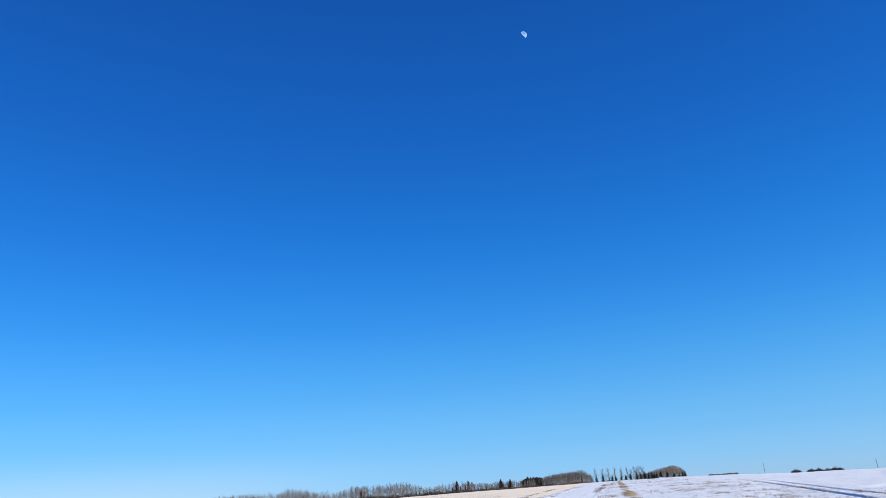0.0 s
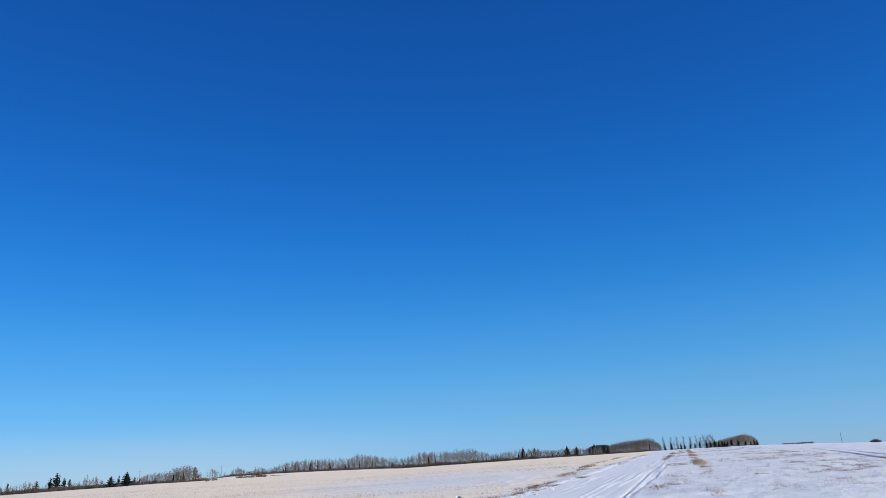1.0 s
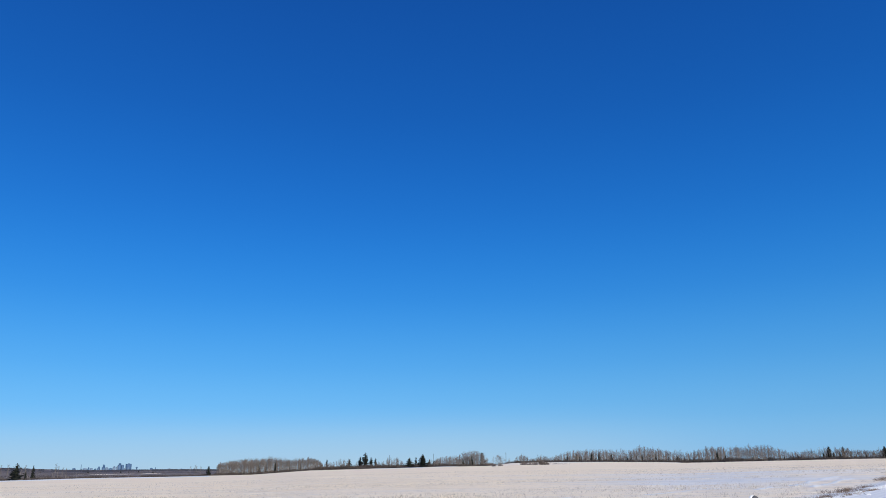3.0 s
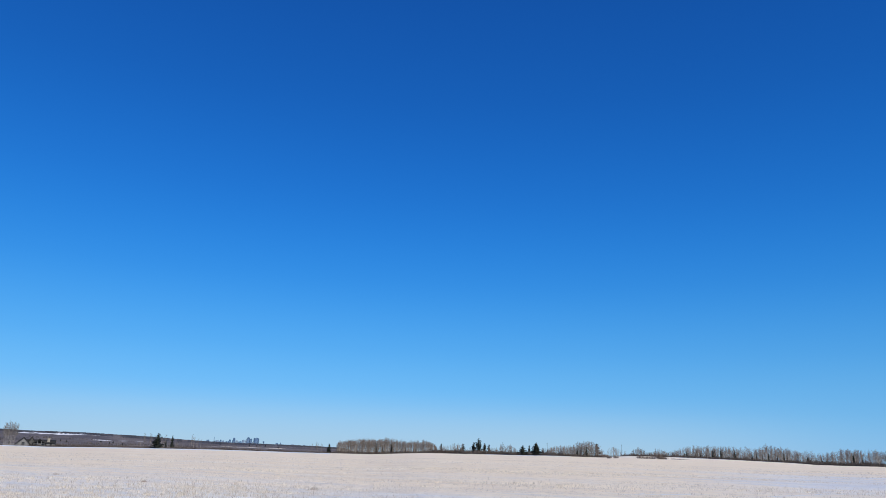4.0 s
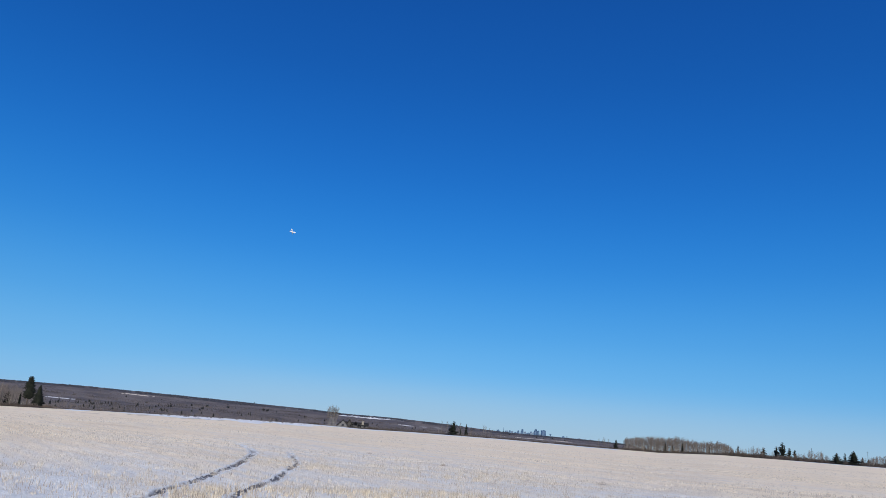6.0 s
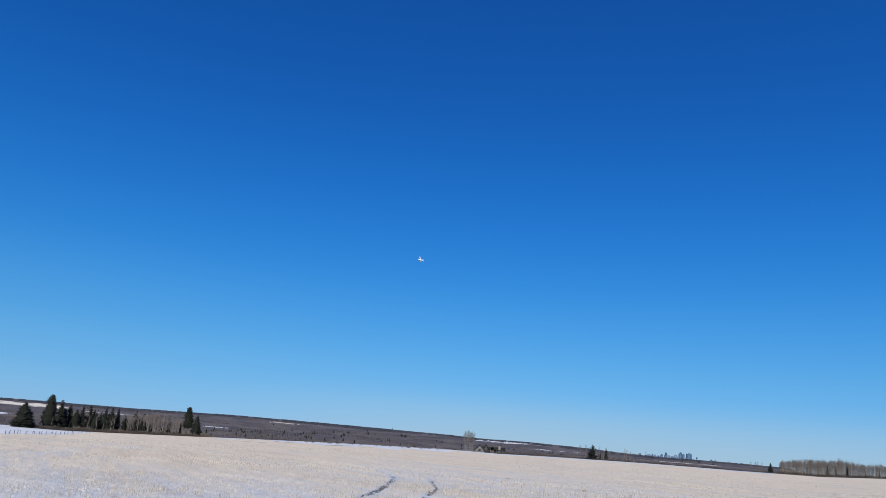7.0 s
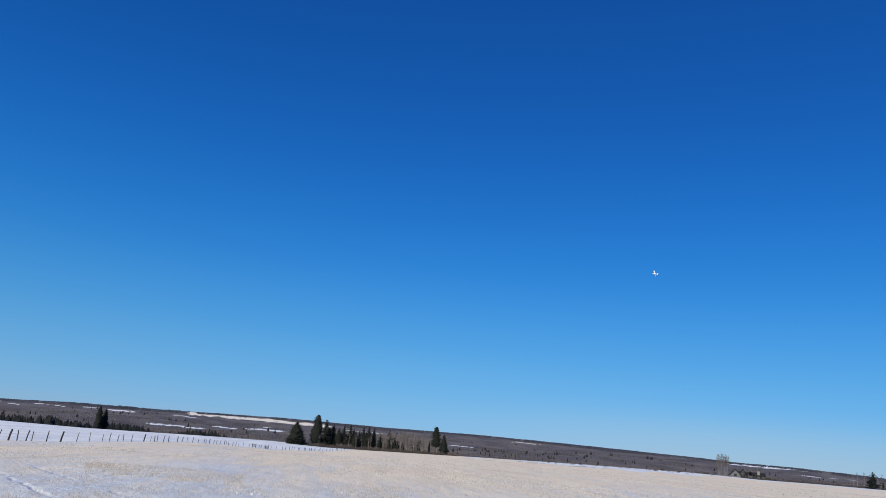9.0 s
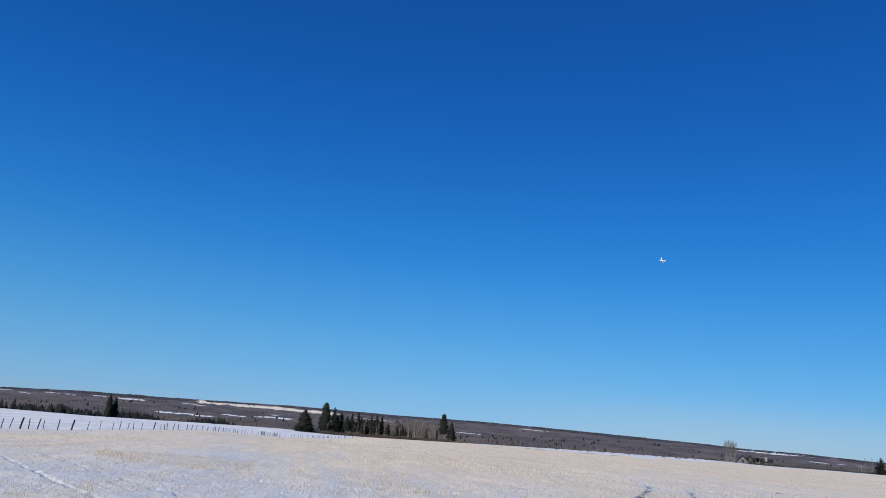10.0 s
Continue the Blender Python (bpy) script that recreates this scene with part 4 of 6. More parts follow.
spruce(25.58, 374, 1.05, 4.6, "broad dark spruce with low spreading boughs in the stubble", "spruce pair", None, 0.0, True, 0.85)
spruce(53.12, 424, 0.78, 4.3, "broad dark green spruce at the field edge", "", None, 0.0, True, 0.8)
spruce(52.16, 452, 0.64, 1.5, "slim dark spruce behind the field edge", "", None, 0.0, True, 0.7)
for k, (az, r, top, wide) in enumerate(((93.36, 402, 0.56, 4.3), (91.2, 414, 0.90, 3.4), (90.63, 420, 0.59, 2.4), (90.2, 418, 0.35, 2.4), (89.84, 420, 0.71, 2.3), (89.36, 422, 0.71, 2.1),
                         (88.95, 418, 0.2, 2.2), (88.37, 420, 0.70, 2.0), (87.96, 418, 0.67, 1.9), (87.6, 422, 0.63, 1.8), (87.1, 420, 0.15, 2.2), (86.42, 420, 0.57, 2.2), (85.85, 416, -0.1, 2.4),
                         (84.6, 424, -0.05, 1.8), (84.1, 424, 0.1, 1.6), (90.95, 424, 0.4, 2.2), (89.1, 426, 0.45, 1.9), (88.65, 424, 0.3, 1.8), (88.15, 426, 0.35, 1.7), (86.9, 424, -0.1, 2.0), (86.1, 424, 0.1, 1.8), (85.4, 420, -0.3, 1.8))):
    spruce(az, r, top, wide * (1.45 if k % 3 else 1.28), "tall dark spruce in the windbreak cluster", "windbreak spruces", None, 0.0, k % 3 > 0, (0.62, 0.72, 0.55)[k % 3])
spruce(91.86, 412, 1.18, 3.7, "tallest spruce of the windbreak with a round head", "windbreak spruces", None, 0.0, False, 0.36)
spruce(82.93, 418, 1.13, 2.9, "tall spruce with a dense round top and bare foot", "windbreak spruces", None, 0.28, False, 0.34)
spruce(82.3, 412, 0.62, 3.5, "dark full spruce at the end of the windbreak", "windbreak spruces")
spruce(106.93, 500, 0.37, 3.4, "tall dark spruce behind the snowy pasture", "", None, 0.05)
spruce(106.55, 505, 0.20, 3.0, "tall dark spruce behind the snowy pasture")
for az, r, top, wide in ((-6.0, 352, 0.92, 1.8), (-6.7, 352, 0.85, 1.7), (-8.9, 350, 0.84, 1.5), (-2.75, 400, 1.04, 1.7), (-3.6, 402, 0.98, 1.5), (-11.0, 392, 1.0, 2.4), (-8.0, 398, 0.95, 2.0)):
    spruce(az, r, top, wide, "dark spruce standing among bare aspens")
for az, top, wide in ((-13.01, 0.61, 0.9), (-13.46, 0.71, 0.9), (-13.9, 0.45, 0.7), (-14.12, 0.60, 0.9), (-14.37, 0.54, 0.9), (-14.75, 0.54, 0.8), (-15.09, 0.55, 0.8), (-15.41, 0.61, 0.9), (-15.87, 0.68, 1.0), (-16.14, 0.59, 0.9), (-16.43, 0.70, 1.1), (-16.69, 0.61, 1.0),
                      (-16.93, 0.60, 1.0), (-17.09, 0.54, 1.0), (-17.25, 0.55, 1.1), (-17.54, 0.63, 1.4), (-17.98, 0.58, 1.2), (-18.46, 0.46, 1.1), (-18.8, 0.40, 0.9), (-19.02, 0.54, 1.0), (-19.2, 0.48, 0.9)):
    spruce(az, 345, top, wide, "small dark spruce in the row on the crest", "crest spruces", int(-az * 10) % 7)


def aspen(name, az, r, top, wide, label, group, mats, seed, limbs=22, spread=0.13, crown=0.3, thick=0.03, twigs=18, broom=True, stem=0.085):
    h = rise(az, r, top)
    return tree_thing(name, label, grove_tree(seed, 9.0, crown, spread, limbs, twigs, thick, broom, stem), 9.0, on_land(az, r, 0.05), h, wide, ("trunk", "crown"), mats, group)


for k, (az, top) in enumerate(((-12.94, 1.11), (-13.46, 1.05), (-13.89, 1.06), (-14.35, 1.06), (-14.80, 1.01), (-15.23, 1.03), (-15.48, 0.85), (-15.73, 1.03), (-15.9, 0.95), (-16.05, 1.03), (-16.21, 1.02), (-16.36, 0.92))):
    aspen("aspen", az, 350 + 4 * (k % 3), top, 0.95, "slender feathery bare aspen in the roadside row", "roadside aspens", (M_ASPEN, M_ASH_TWIG), 500 + k, 26, 0.17, 0.2, 0.021, 24, True, 0.06)
for k, (az, top) in enumerate(((22.95, 0.72), (22.72, 0.92), (22.5, 1.12), (22.3, 1.16), (22.1, 1.2), (21.9, 1.22), (21.75, 1.25), (21.55, 1.2), (21.4, 1.15), (21.2, 1.05), (21.05, 0.92), (20.85, 0.6), (19.95, 0.9), (19.75, 0.8), (22.4, 0.9), (21.6, 0.85))):
    t = aspen("aspen", az, 366 + 3 * (k % 4), top, 1.1, "pale-stemmed bare aspen in a clump standing in the stubble", "aspen clump", (M_POPLAR, M_ASH_TWIG), 530 + k, 22, 0.19, 0.16, 0.03, 22, False, 0.10)
    t.rotation_euler = (0.05 * math.sin(k * 2.1), 0.16 * (21.8 - az) if k < 12 else 0.0, radians(22))
for k in range(11):
    u = k / 5.0 - 1.0
    t = aspen("poplar", 62.27 + 0.27 * u, 428 + 2 * (k % 3), 1.15 - 0.14 * u * u - 0.16 * ((k * 5) % 3) * 0.5, 1.0, "tall bare pale-stemmed poplar beside the house", "house poplars", (M_POPLAR, M_POPLAR_TWIG), 560 + k, 22, 0.17, 0.38, 0.028, 12, False)
    t.rotation_euler = (0.03 * math.sin(k * 2.3), -0.09 * u, radians(62))
for k, (az, r, top) in enumerate(((54.0, 440, 0.7), (53.6, 445, 0.72), (52.6, 445, 0.66), (50.85, 438, 0.72), (50.7, 442, 0.6), (50.4, 440, 0.47), (50.2, 440, 0.4), (42.3, 440, 0.42), (42.0, 438, 0.5), (41.9, 440, 0.44), (41.6, 442, 0.42), (31.7, 424, 0.82), (31.5, 428, 0.7))):
    aspen("poplar", az, r, top, 1.0, "thin bare poplar sapling at the field edge", "edge poplars", (M_ASPEN, M_POPLAR_TWIG), 580 + k, 16, 0.15, 0.2, 0.03, 14)


def shrub(az, r, top, half, label, mat, seed, stems=140, fork=0.5):
    root = tagged(new("shrub"), label, "shrub")
    h = rise(az, r, top)
    part_arrays = shrub_arrays(seed, h, half, stems, 5, r / 150.0, fork)
    ob = new("crown", raw_mesh("crown", *part_arrays, mat))
    ob.parent = root
    root.location = on_land(az, r)
    return root


for k, (az, top, half) in enumerate(((18.1, 0.46, 1.9), (17.65, 0.38, 1.7), (17.2, 0.42, 1.8), (16.8, 0.86, 1.3), (16.65, 0.6, 1.5), (16.35, 0.40, 1.4), (20.3, 0.36, 1.4), (19.8, 0.30, 1.3))):
    shrub(az, 303, top, half, "bushy bare brown shrub at the edge of the stubble", M_SHRUB_BROWN, 600 + k, 62)
for k, (az, top) in enumerate(((15.75, 0.24), (15.45, 0.22), (15.15, 0.20), (14.85, 0.19))):
    shrub(az, 312, top, 1.3, "low dark creeping shrub on the snowy strip", M_BUSH, 610 + k, 160)
for k, (az, top, half) in enumerate(((-26.4, 0.06, 4.2), (-27.35, 0.03, 3.6), (-27.8, 0.02, 3.8), (-28.35, -0.05, 3.6), (-28.8, 0.02, 3.8), (-29.1, -0.06, 2.8))):
    shrub(az, 560, top + 0.12, half * 0.9, "rounded dark bare willow behind the snowy crest", M_BUSH, 620 + k, 800, 0.2)
for k, (az, r, top, half) in enumerate(((20.6, 366, 0.45, 3.0), (20.2, 362, 0.2, 2.6), (22.6, 360, 0.2, 3.0), (59.35, 428, -0.12, 2.0), (59.0, 428, -0.2, 1.8), (63.4, 428, -0.2, 2.2), (63.9, 426, -0.25, 1.8), (65.2, 420, -0.35, 1.6), (66.0, 420, -0.4, 1.5))):
    shrub(az, r, top, half, "bare brown shrub on the field edge", M_SHRUB_BROWN if az < 30 else M_SHRUB, 640 + k, 160)
for k in range(24):
    az = 92.6 - 0.50 * k + 0.22 * math.sin(k * 4.7)
    high = 2.3 + 0.9 * math.sin(k * 2.9) + (0.6 if 84 < az < 91 else 0.0)
    top = math.degrees(math.atan2(on_land(az, 409).z - EYE + high, 409))
    shrub(az, 409 + 3 * math.sin(k * 3.3), top, 2.4 + 0.6 * math.sin(k * 1.7), "low bare brown brush at the foot of the windbreak", M_SHRUB_BROWN if k % 3 else M_SHRUB, 660 + k, 90)


def far_forest():
    """The leafless woods on the far side of the valley, and its dark conifers."""
    g = np.random.default_rng(31)
    octa = np.array([(1, 0, -0.9), (0, 1, -0.9), (-1, 0, -0.9), (0, -1, -0.9), (0.1, 0.1, 1.0)])
    octf = np.array([(0, 1, 4), (1, 2, 4), (2, 3, 4), (3, 0, 4)])
    # a small conifer of four ragged tiers
    tiers, spikef, sides = [], [], 5
    for i, (z0, z1, w) in enumerate(((-0.1, 0.55, 1.0), (0.18, 0.75, 0.85), (0.42, 0.9, 0.62), (0.66, 1.0, 0.36))):
        q = len(tiers)
        tiers += [(w * math.cos(6.283 * (k + 0.5 * i) / sides), w * math.sin(6.283 * (k + 0.5 * i) / sides), z0 + 0.05 * (k % 2)) for k in range(sides)] + [(0.0, 0.0, z1)]
        spikef += [(q + k, q + (k + 1) % sides, q + sides) for k in range(sides)]
    spike, spikef = np.array(tiers), np.array(spikef)

    def cloud(name, az, r, wide, high, shape, faces, mat, label):
        x, y = -np.sin(np.radians(az)) * r, np.cos(np.radians(az)) * r
        z = land_height(az, r)
        n = len(az)
        t = g.random(n) * 6.283
        v = np.empty((n, len(shape), 3))
        jit = g.uniform(0.7, 1.3, (n, len(shape), 1))
        v[..., 0] = (np.cos(t)[:, None] * shape[:, 0] - np.sin(t)[:, None] * shape[:, 1]) * wide[:, None] * jit[..., 0] + x[:, None]
        v[..., 1] = (np.sin(t)[:, None] * shape[:, 0] + np.cos(t)[:, None] * shape[:, 1]) * wide[:, None] * jit[..., 0] + y[:, None]
        v[..., 2] = shape[:, 2] * high[:, None] + z[:, None]
        f = faces[None] + (np.arange(n) * len(shape))[:, None, None]
        return tagged(new(name, raw_mesh(name, v.reshape(-1, 3), f.reshape(-1, 3), mat)), label, "woods", kind="stuff")

    n = 60000
    az, r = g.uniform(37.5, 124, n), 1350 + 2600 * g.random(n) ** 0.9
    el = np.degrees(np.arctan2(land_height(az, r) - EYE, r))
    x, y = -np.sin(np.radians(az)) * r, np.cos(np.radians(az)) * r
    keep = ~in_clearing(az, el) & ~in_clearing(az, el + 0.05) & ~in_clearing(az, el + 0.10) & ~in_clearing(az, el + 0.15) & (hash_noise(x, y, 160, 41) + 0.5 * hash_noise(x, y, 50, 42) > 0.34)
    az, r = az[keep], r[keep]
    k = len(az)
    cloud("far_woods", az, r, g.uniform(2.0, 4.4, k), g.uniform(2.0, 4.6, k) * (0.6 + 0.9 * hash_noise(az * 40, r, 90, 46)) * np.interp(r, [2800, 3700], [1.0, 0.45]), octa, octf, M_FAR_WOOD, "grey-brown leafless woodland covering the far valley side")
    n = 7000
    az, r = g.uniform(38, 124, n), 1350 + 2550 * g.random(n)
    x, y = -np.sin(np.radians(az)) * r, np.cos(np.radians(az)) * r
    el = np.degrees(np.arctan2(land_height(az, r) - EYE, r))
    keep = (hash_noise(x, y, 90, 44) > 0.84) & (g.random(n) < 0.4) & ~in_clearing(az, el + 0.1) | (g.random(n) < 0.03)
    keep &= ~in_clearing(az, el)
    az, r = az[keep], r[keep]
    k = len(az)
    cloud("far_conifers", az, r, g.uniform(2.6, 5.6, k), g.uniform(6, 17, k) * np.interp(r, [2800, 3700], [1.0, 0.5]), spike, spikef, M_FAR_SPRUCE, "dark conifers dotted over the far valley side")
    # the dark wooded skyline
    n = 15000
    az, r = g.uniform(37.5, 124, n), g.uniform(3740, 3905, n)
    x, y = -np.sin(np.radians(az)) * r, np.cos(np.radians(az)) * r
    keep = hash_noise(az, az * 0, 0.9, 47) + 0.4 * hash_noise(az, az * 0, 0.22, 48) > 0.22
    az, r = az[keep], r[keep]
    k = len(az)
    cloud("skyline_woods", az, r, g.uniform(6, 11, k), g.uniform(0.5, 1.3, k) * (0.25 + 1.4 * hash_noise(az, az * 0, 0.6, 49)) * 1.5 * (1 + 2.2 * np.clip((az - 99) / 5, 0, 1) * np.clip(hash_noise(az, az * 0, 1.3, 50) * 2 - 0.9, 0, 1)), octa, octf, M_RIDGE, "dark distant woods along the ridge skyline")
    # bare trees on the nearest part of the valley side
    slim = [grove_tree(800 + k, 9.0, 0.3, 0.16, 6, 4, 0.22, False, 0.26) for k in range(6)]
    s = Scatter()
    for k in range(1500):
        a = g.uniform(63, 104)
        rr = np.arange(1400, 3300, 25.0)
        el = np.maximum.accumulate(np.degrees(np.arctan2(land_height(np.full(rr.shape, a), rr) - EYE, rr)))
        q = float(np.interp(np.interp(a, EDGE[:, 0], EDGE[:, 1]) - 0.12 + 0.30 * g.random() ** 1.5, el, rr))
        t, h, turn = slim[int(g.integers(6))], g.uniform(6, 10.5), g.random() * 6.28
        w = h / 9 * g.uniform(1.0, 1.8)
        s.add(t[0], 0, on_land(a, q), w, h / 9, turn)
        s.add(t[1], 1, on_land(a, q), w, h / 9, turn)
    s.object("far_aspens", [M_ASH_TWIG, M_TWIG], "grey leafless trees along the foot of the valley side", "woods")
    # a thin line of woods beyond the snowy crest
    n = 220
    az, r = g.uniform(-22.7, -20.8, n), g.uniform(1500, 1560, n)
    top = 0.125 + 0.025 * (hash_noise(az, az * 0, 0.35, 87) - 0.5) + 0.02 * (az > -20.95)
    high = EYE + r * np.tan(np.radians(top)) - land_height(az, r)
    cloud("far_treeline", az, r, g.uniform(5, 9, n), high * g.uniform(0.8, 1.0, n), octa, octf, M_RIDGE, "thin far treeline behind the snowy crest")
    # hedgerow lines across the valley side
    for a0, a1, q0, slope in ((113, 96, 3050, 8), (104, 82, 2650, -6), (92, 70, 3250, 5), (80, 60, 2900, 9), (110, 92, 2350, 4), (74, 56, 3500, -4), (66, 44, 3150, 6)):
        n = 300
        az = g.uniform(a1, a0, n)
        r = q0 + slope * (az - a1) + g.normal(0, 9, n)
        keep = hash_noise(az, az * 0, 0.7, int(q0)) > 0.38
        az, r = az[keep], r[keep]
        k = len(az)
        cloud("hedgerow", az, r, g.uniform(2, 4, k), g.uniform(3, 6, k), octa, octf, M_SHRUB, "dark line of trees on the far valley side")
    # conifer clusters that stand out on the near slope
    spots = [(81.17, -0.25), (79.9, -0.16), (79.12, -0.13), (78.9, -0.18), (78.69, -0.14), (78.34, -0.10), (78.1, -0.04), (77.77, -0.19), (77.27, -0.24), (76.16, -0.10), (75.25, -0.12), (74.55, -0.13), (74.34, -0.18), (74.06, -0.18), (73.94, 0.13), (72.41, -0.07),
             (71.34, 0.37), (69.85, 0.40), (69.17, 0.10), (68.28, 0.09), (67.39, 0.49), (67.17, 0.48), (66.41, 0.44), (66.34, -0.21), (64.71, -0.14), (108.5, -0.10), (108.29, -0.41), (107.75, -0.64), (102.31, -0.02), (96.79, -0.49)]
    az, r, high = [], [], []
    for a, top in spots:
        rr = np.arange(1400, 3800, 20.0)
        el = np.degrees(np.arctan2(land_height(np.full(rr.shape, a), rr) - EYE, rr))
        foot = top - 0.20
        q = float(rr[int(np.argmin(np.abs(el - foot)))])
        for k in range(int(g.integers(2, 5))):
            az.append(a + g.normal(0, 0.07))
            r.append(q + g.normal(0, 25))
            high.append(q * math.radians(0.20) * g.uniform(0.6, 1.05))
    az, r, high = np.array(az), np.array(r), np.array(high)
    cloud("conifer_clusters", az, r, high * g.uniform(0.22, 0.36, len(az)), high, spike, spikef, M_FAR_SPRUCE, "dark clusters of conifers on the far valley side")
    # conifers just below the pasture's brow
    n = 560
    az = np.concatenate([g.uniform(103.6, 120, n), g.uniform(98.2, 102.6, 90), np.array([97.7, 97.75, 97.1, 97.05, 97.15, 95.83, 95.8, 95.88])])
    r = g.uniform(560, 680, len(az))
    crest = np.interp(az, [95, 96.5, 97.1, 97.7, 98.5, 98.9, 99.3, 100, 100.7, 101.2, 101.8, 103, 103.7, 104.6, 105.5, 106.2, 107.4, 107.8, 108.5, 109.4, 110.1, 110.7, 111.5, 111.9, 112.6, 113.5, 120],
                      [-0.82, -0.82, -0.79, -0.88, -0.78, -0.68, -0.62, -0.71, -0.64, -0.82, -0.94, -0.99, -0.86, -0.74, -0.72, -0.62, -0.93, -0.84, -0.78, -0.77, -0.55, -0.69, -0.72, -0.68, -0.82, -0.79, -0.8])
    top = crest + 0.01 - 0.45 * g.random(len(az)) ** 1.3
    high = np.maximum(EYE + r * np.tan(np.radians(top)) - land_height(az, r), 1.5)
    cloud("conifer_belt", az, r, np.clip(high * g.uniform(0.22, 0.58, len(az)), 1.0, 3.6), high, spike, spikef, M_FAR_SPRUCE, "belt of dark conifers below the snowy pasture")


far_forest()

# ---- stubble and weeds ----


def blades(name, x, y, stems, height, width, mat, label, seed, lean=0.15, tuft=0.05, category="weeds"):
    """Dead stalks in tufts, one mesh of slender three-sided spikes."""
    g = np.random.default_rng(seed)
    az, r = np.degrees(np.arctan2(-x, y)), np.hypot(x, y)
    z = land_height(az, r)
    n = len(x) * stems
    bx = np.repeat(x, stems) + g.normal(0, tuft, n)
    by = np.repeat(y, stems) + g.normal(0, tuft, n)
    bz = np.repeat(z, stems) - 0.06
    h = np.repeat(height, stems) * g.uniform(0.45, 1.15, n) + 0.06
    w = np.repeat(width, stems) * g.uniform(0.7, 1.3, n)
    lx, ly = g.normal(0, lean, n) * h, g.normal(0, lean, n) * h
    a = g.random(n) * 6.283
    v = np.empty((n, 4, 3))
    for k in range(3):
        t = a + k * 2.0944
        v[:, k] = np.stack([bx + np.cos(t) * w * 0.58, by + np.sin(t) * w * 0.58, bz], 1)
    v[:, 3] = np.stack([bx + lx, by + ly, bz + h], 1)
    f = np.array([(0, 1, 3), (1, 2, 3), (2, 0, 3)])[None] + (np.arange(n) * 4)[:, None, None]
    return tagged(new(name, raw_mesh(name, v.reshape(-1, 3), f.reshape(-1, 3), mat)), label, category, kind="stuff")


# swathes of taller straw: bearings, distances at both ends of the nearer and the farther side
SWATHES = [(96.5, 107.2, 26.5, 31.0, 36.0, 41.0), (106.8, 117.0, 16.2, 16.2, 21.5, 21.5), (48.0, 73.0, 19.4, 15.7, 22.0, 18.1)]


def in_swathe(az, r, x, y):
    hit = np.zeros(az.shape, bool)
    for a0, a1, n0, n1, f0, f1 in SWATHES:
        u = (az - a0) / (a1 - a0)
        edge = 1.3 * (hash_noise(x, y, 1.5, 62) - 0.5) + 0.7 * (hash_noise(x, y, 0.5, 63) - 0.5)
        hit |= (u > 0) & (u < 1) & (r > n0 + (n1 - n0) * u + edge) & (r < f0 + (f1 - f0) * u + edge)
    return hit


def stubble():
    c, s = math.cos(radians(ROW_TURN)), math.sin(radians(ROW_TURN))
    for az0, az1, r0, r1, per, stems, high, wide, seed in ((12, 121, 11.2, 34, 30.0, 4, 0.08, 0.0110, 51), (-1, 121, 34, 75, 8.0, 4, 0.08, 0.014, 52), (-6, 121, 75, 150, 1.1, 3, 0.11, 0.032, 53)):
        g = np.random.default_rng(seed)
        n = int(per * radians(az1 - az0) / 2 * (r1 ** 2 - r0 ** 2))
        az, r = g.uniform(az0, az1, n), np.sqrt(g.uniform(r0 ** 2, r1 ** 2, n))
        x, y = -np.sin(np.radians(az)) * r, np.cos(np.radians(az)) * r
        u, v = c * x + s * y, -s * x + c * y
        row = 0.30 if r1 < 80 else 0.6
        v = np.round(v / row) * row + g.normal(0, 0.03, n)
        x, y = c * u - s * v, s * u + c * v
        az, r = np.degrees(np.arctan2(-x, y)), np.hypot(x, y)
        tall = in_swathe(az, r, x, y)
        patch = 0.55 * hash_noise(u / 4, v, 2.4, 60) + 0.45 * hash_noise(u / 3, v, 7.5, 61)
        sown = sown_share(az, r)
        keep = (sown > 0.05) & (g.random(n) < np.clip(0.28 + (patch - 0.30) * 1.7, 0.22, 0.95) * np.clip(0.2 + 2.0 * sown, 0, 1)) & ~tall & (r > r0 * 0.98)
        for pts, half, depth in RUTS:
            bare = 0.10 + 0.6 * hash_noise(x, y, 1.1, 39) if pts in RUTS[4:] else half * 1.2
            keep &= distance_to(smooth_line(pts, 0.5), x, y) > bare
        x, y = x[keep], y[keep]
        blades("stubble", x, y, stems, np.full(len(x), high), np.full(len(x), wide), M_STRAW, "pale straw stubble standing in rows out of the snow", seed, category="stubble")


stubble()


def tall_stubble():
    g = np.random.default_rng(55)
    for k, (a0, a1, n0, n1, f0, f1) in enumerate(SWATHES):
        lo, hi = min(n0, n1) - 1.2, max(f0, f1) + 1.2
        n = int(62 * radians(a1 - a0) / 2 * (hi ** 2 - lo ** 2))
        az, r = g.uniform(a0, a1, n), np.sqrt(g.uniform(lo ** 2, hi ** 2, n))
        x, y = -np.sin(np.radians(az)) * r, np.cos(np.radians(az)) * r
        keep = in_swathe(az, r, x, y) & (g.random(n) < 0.25 + 0.9 * hash_noise(x, y, 0.9, 65))
        for pts, half, depth in RUTS:
            keep &= distance_to(smooth_line(pts, 0.5), x, y) > half * 1.2
        x, y = x[keep], y[keep]
        blades("tall_stubble", x, y, 4, 0.07 + 0.09 * g.random(len(x)), np.full(len(x), 0.010 + 0.0001 * lo), M_STRAW_TALL, "taller golden straw stubble in a swathe across the field", 95 + k, category="stubble")


tall_stubble()


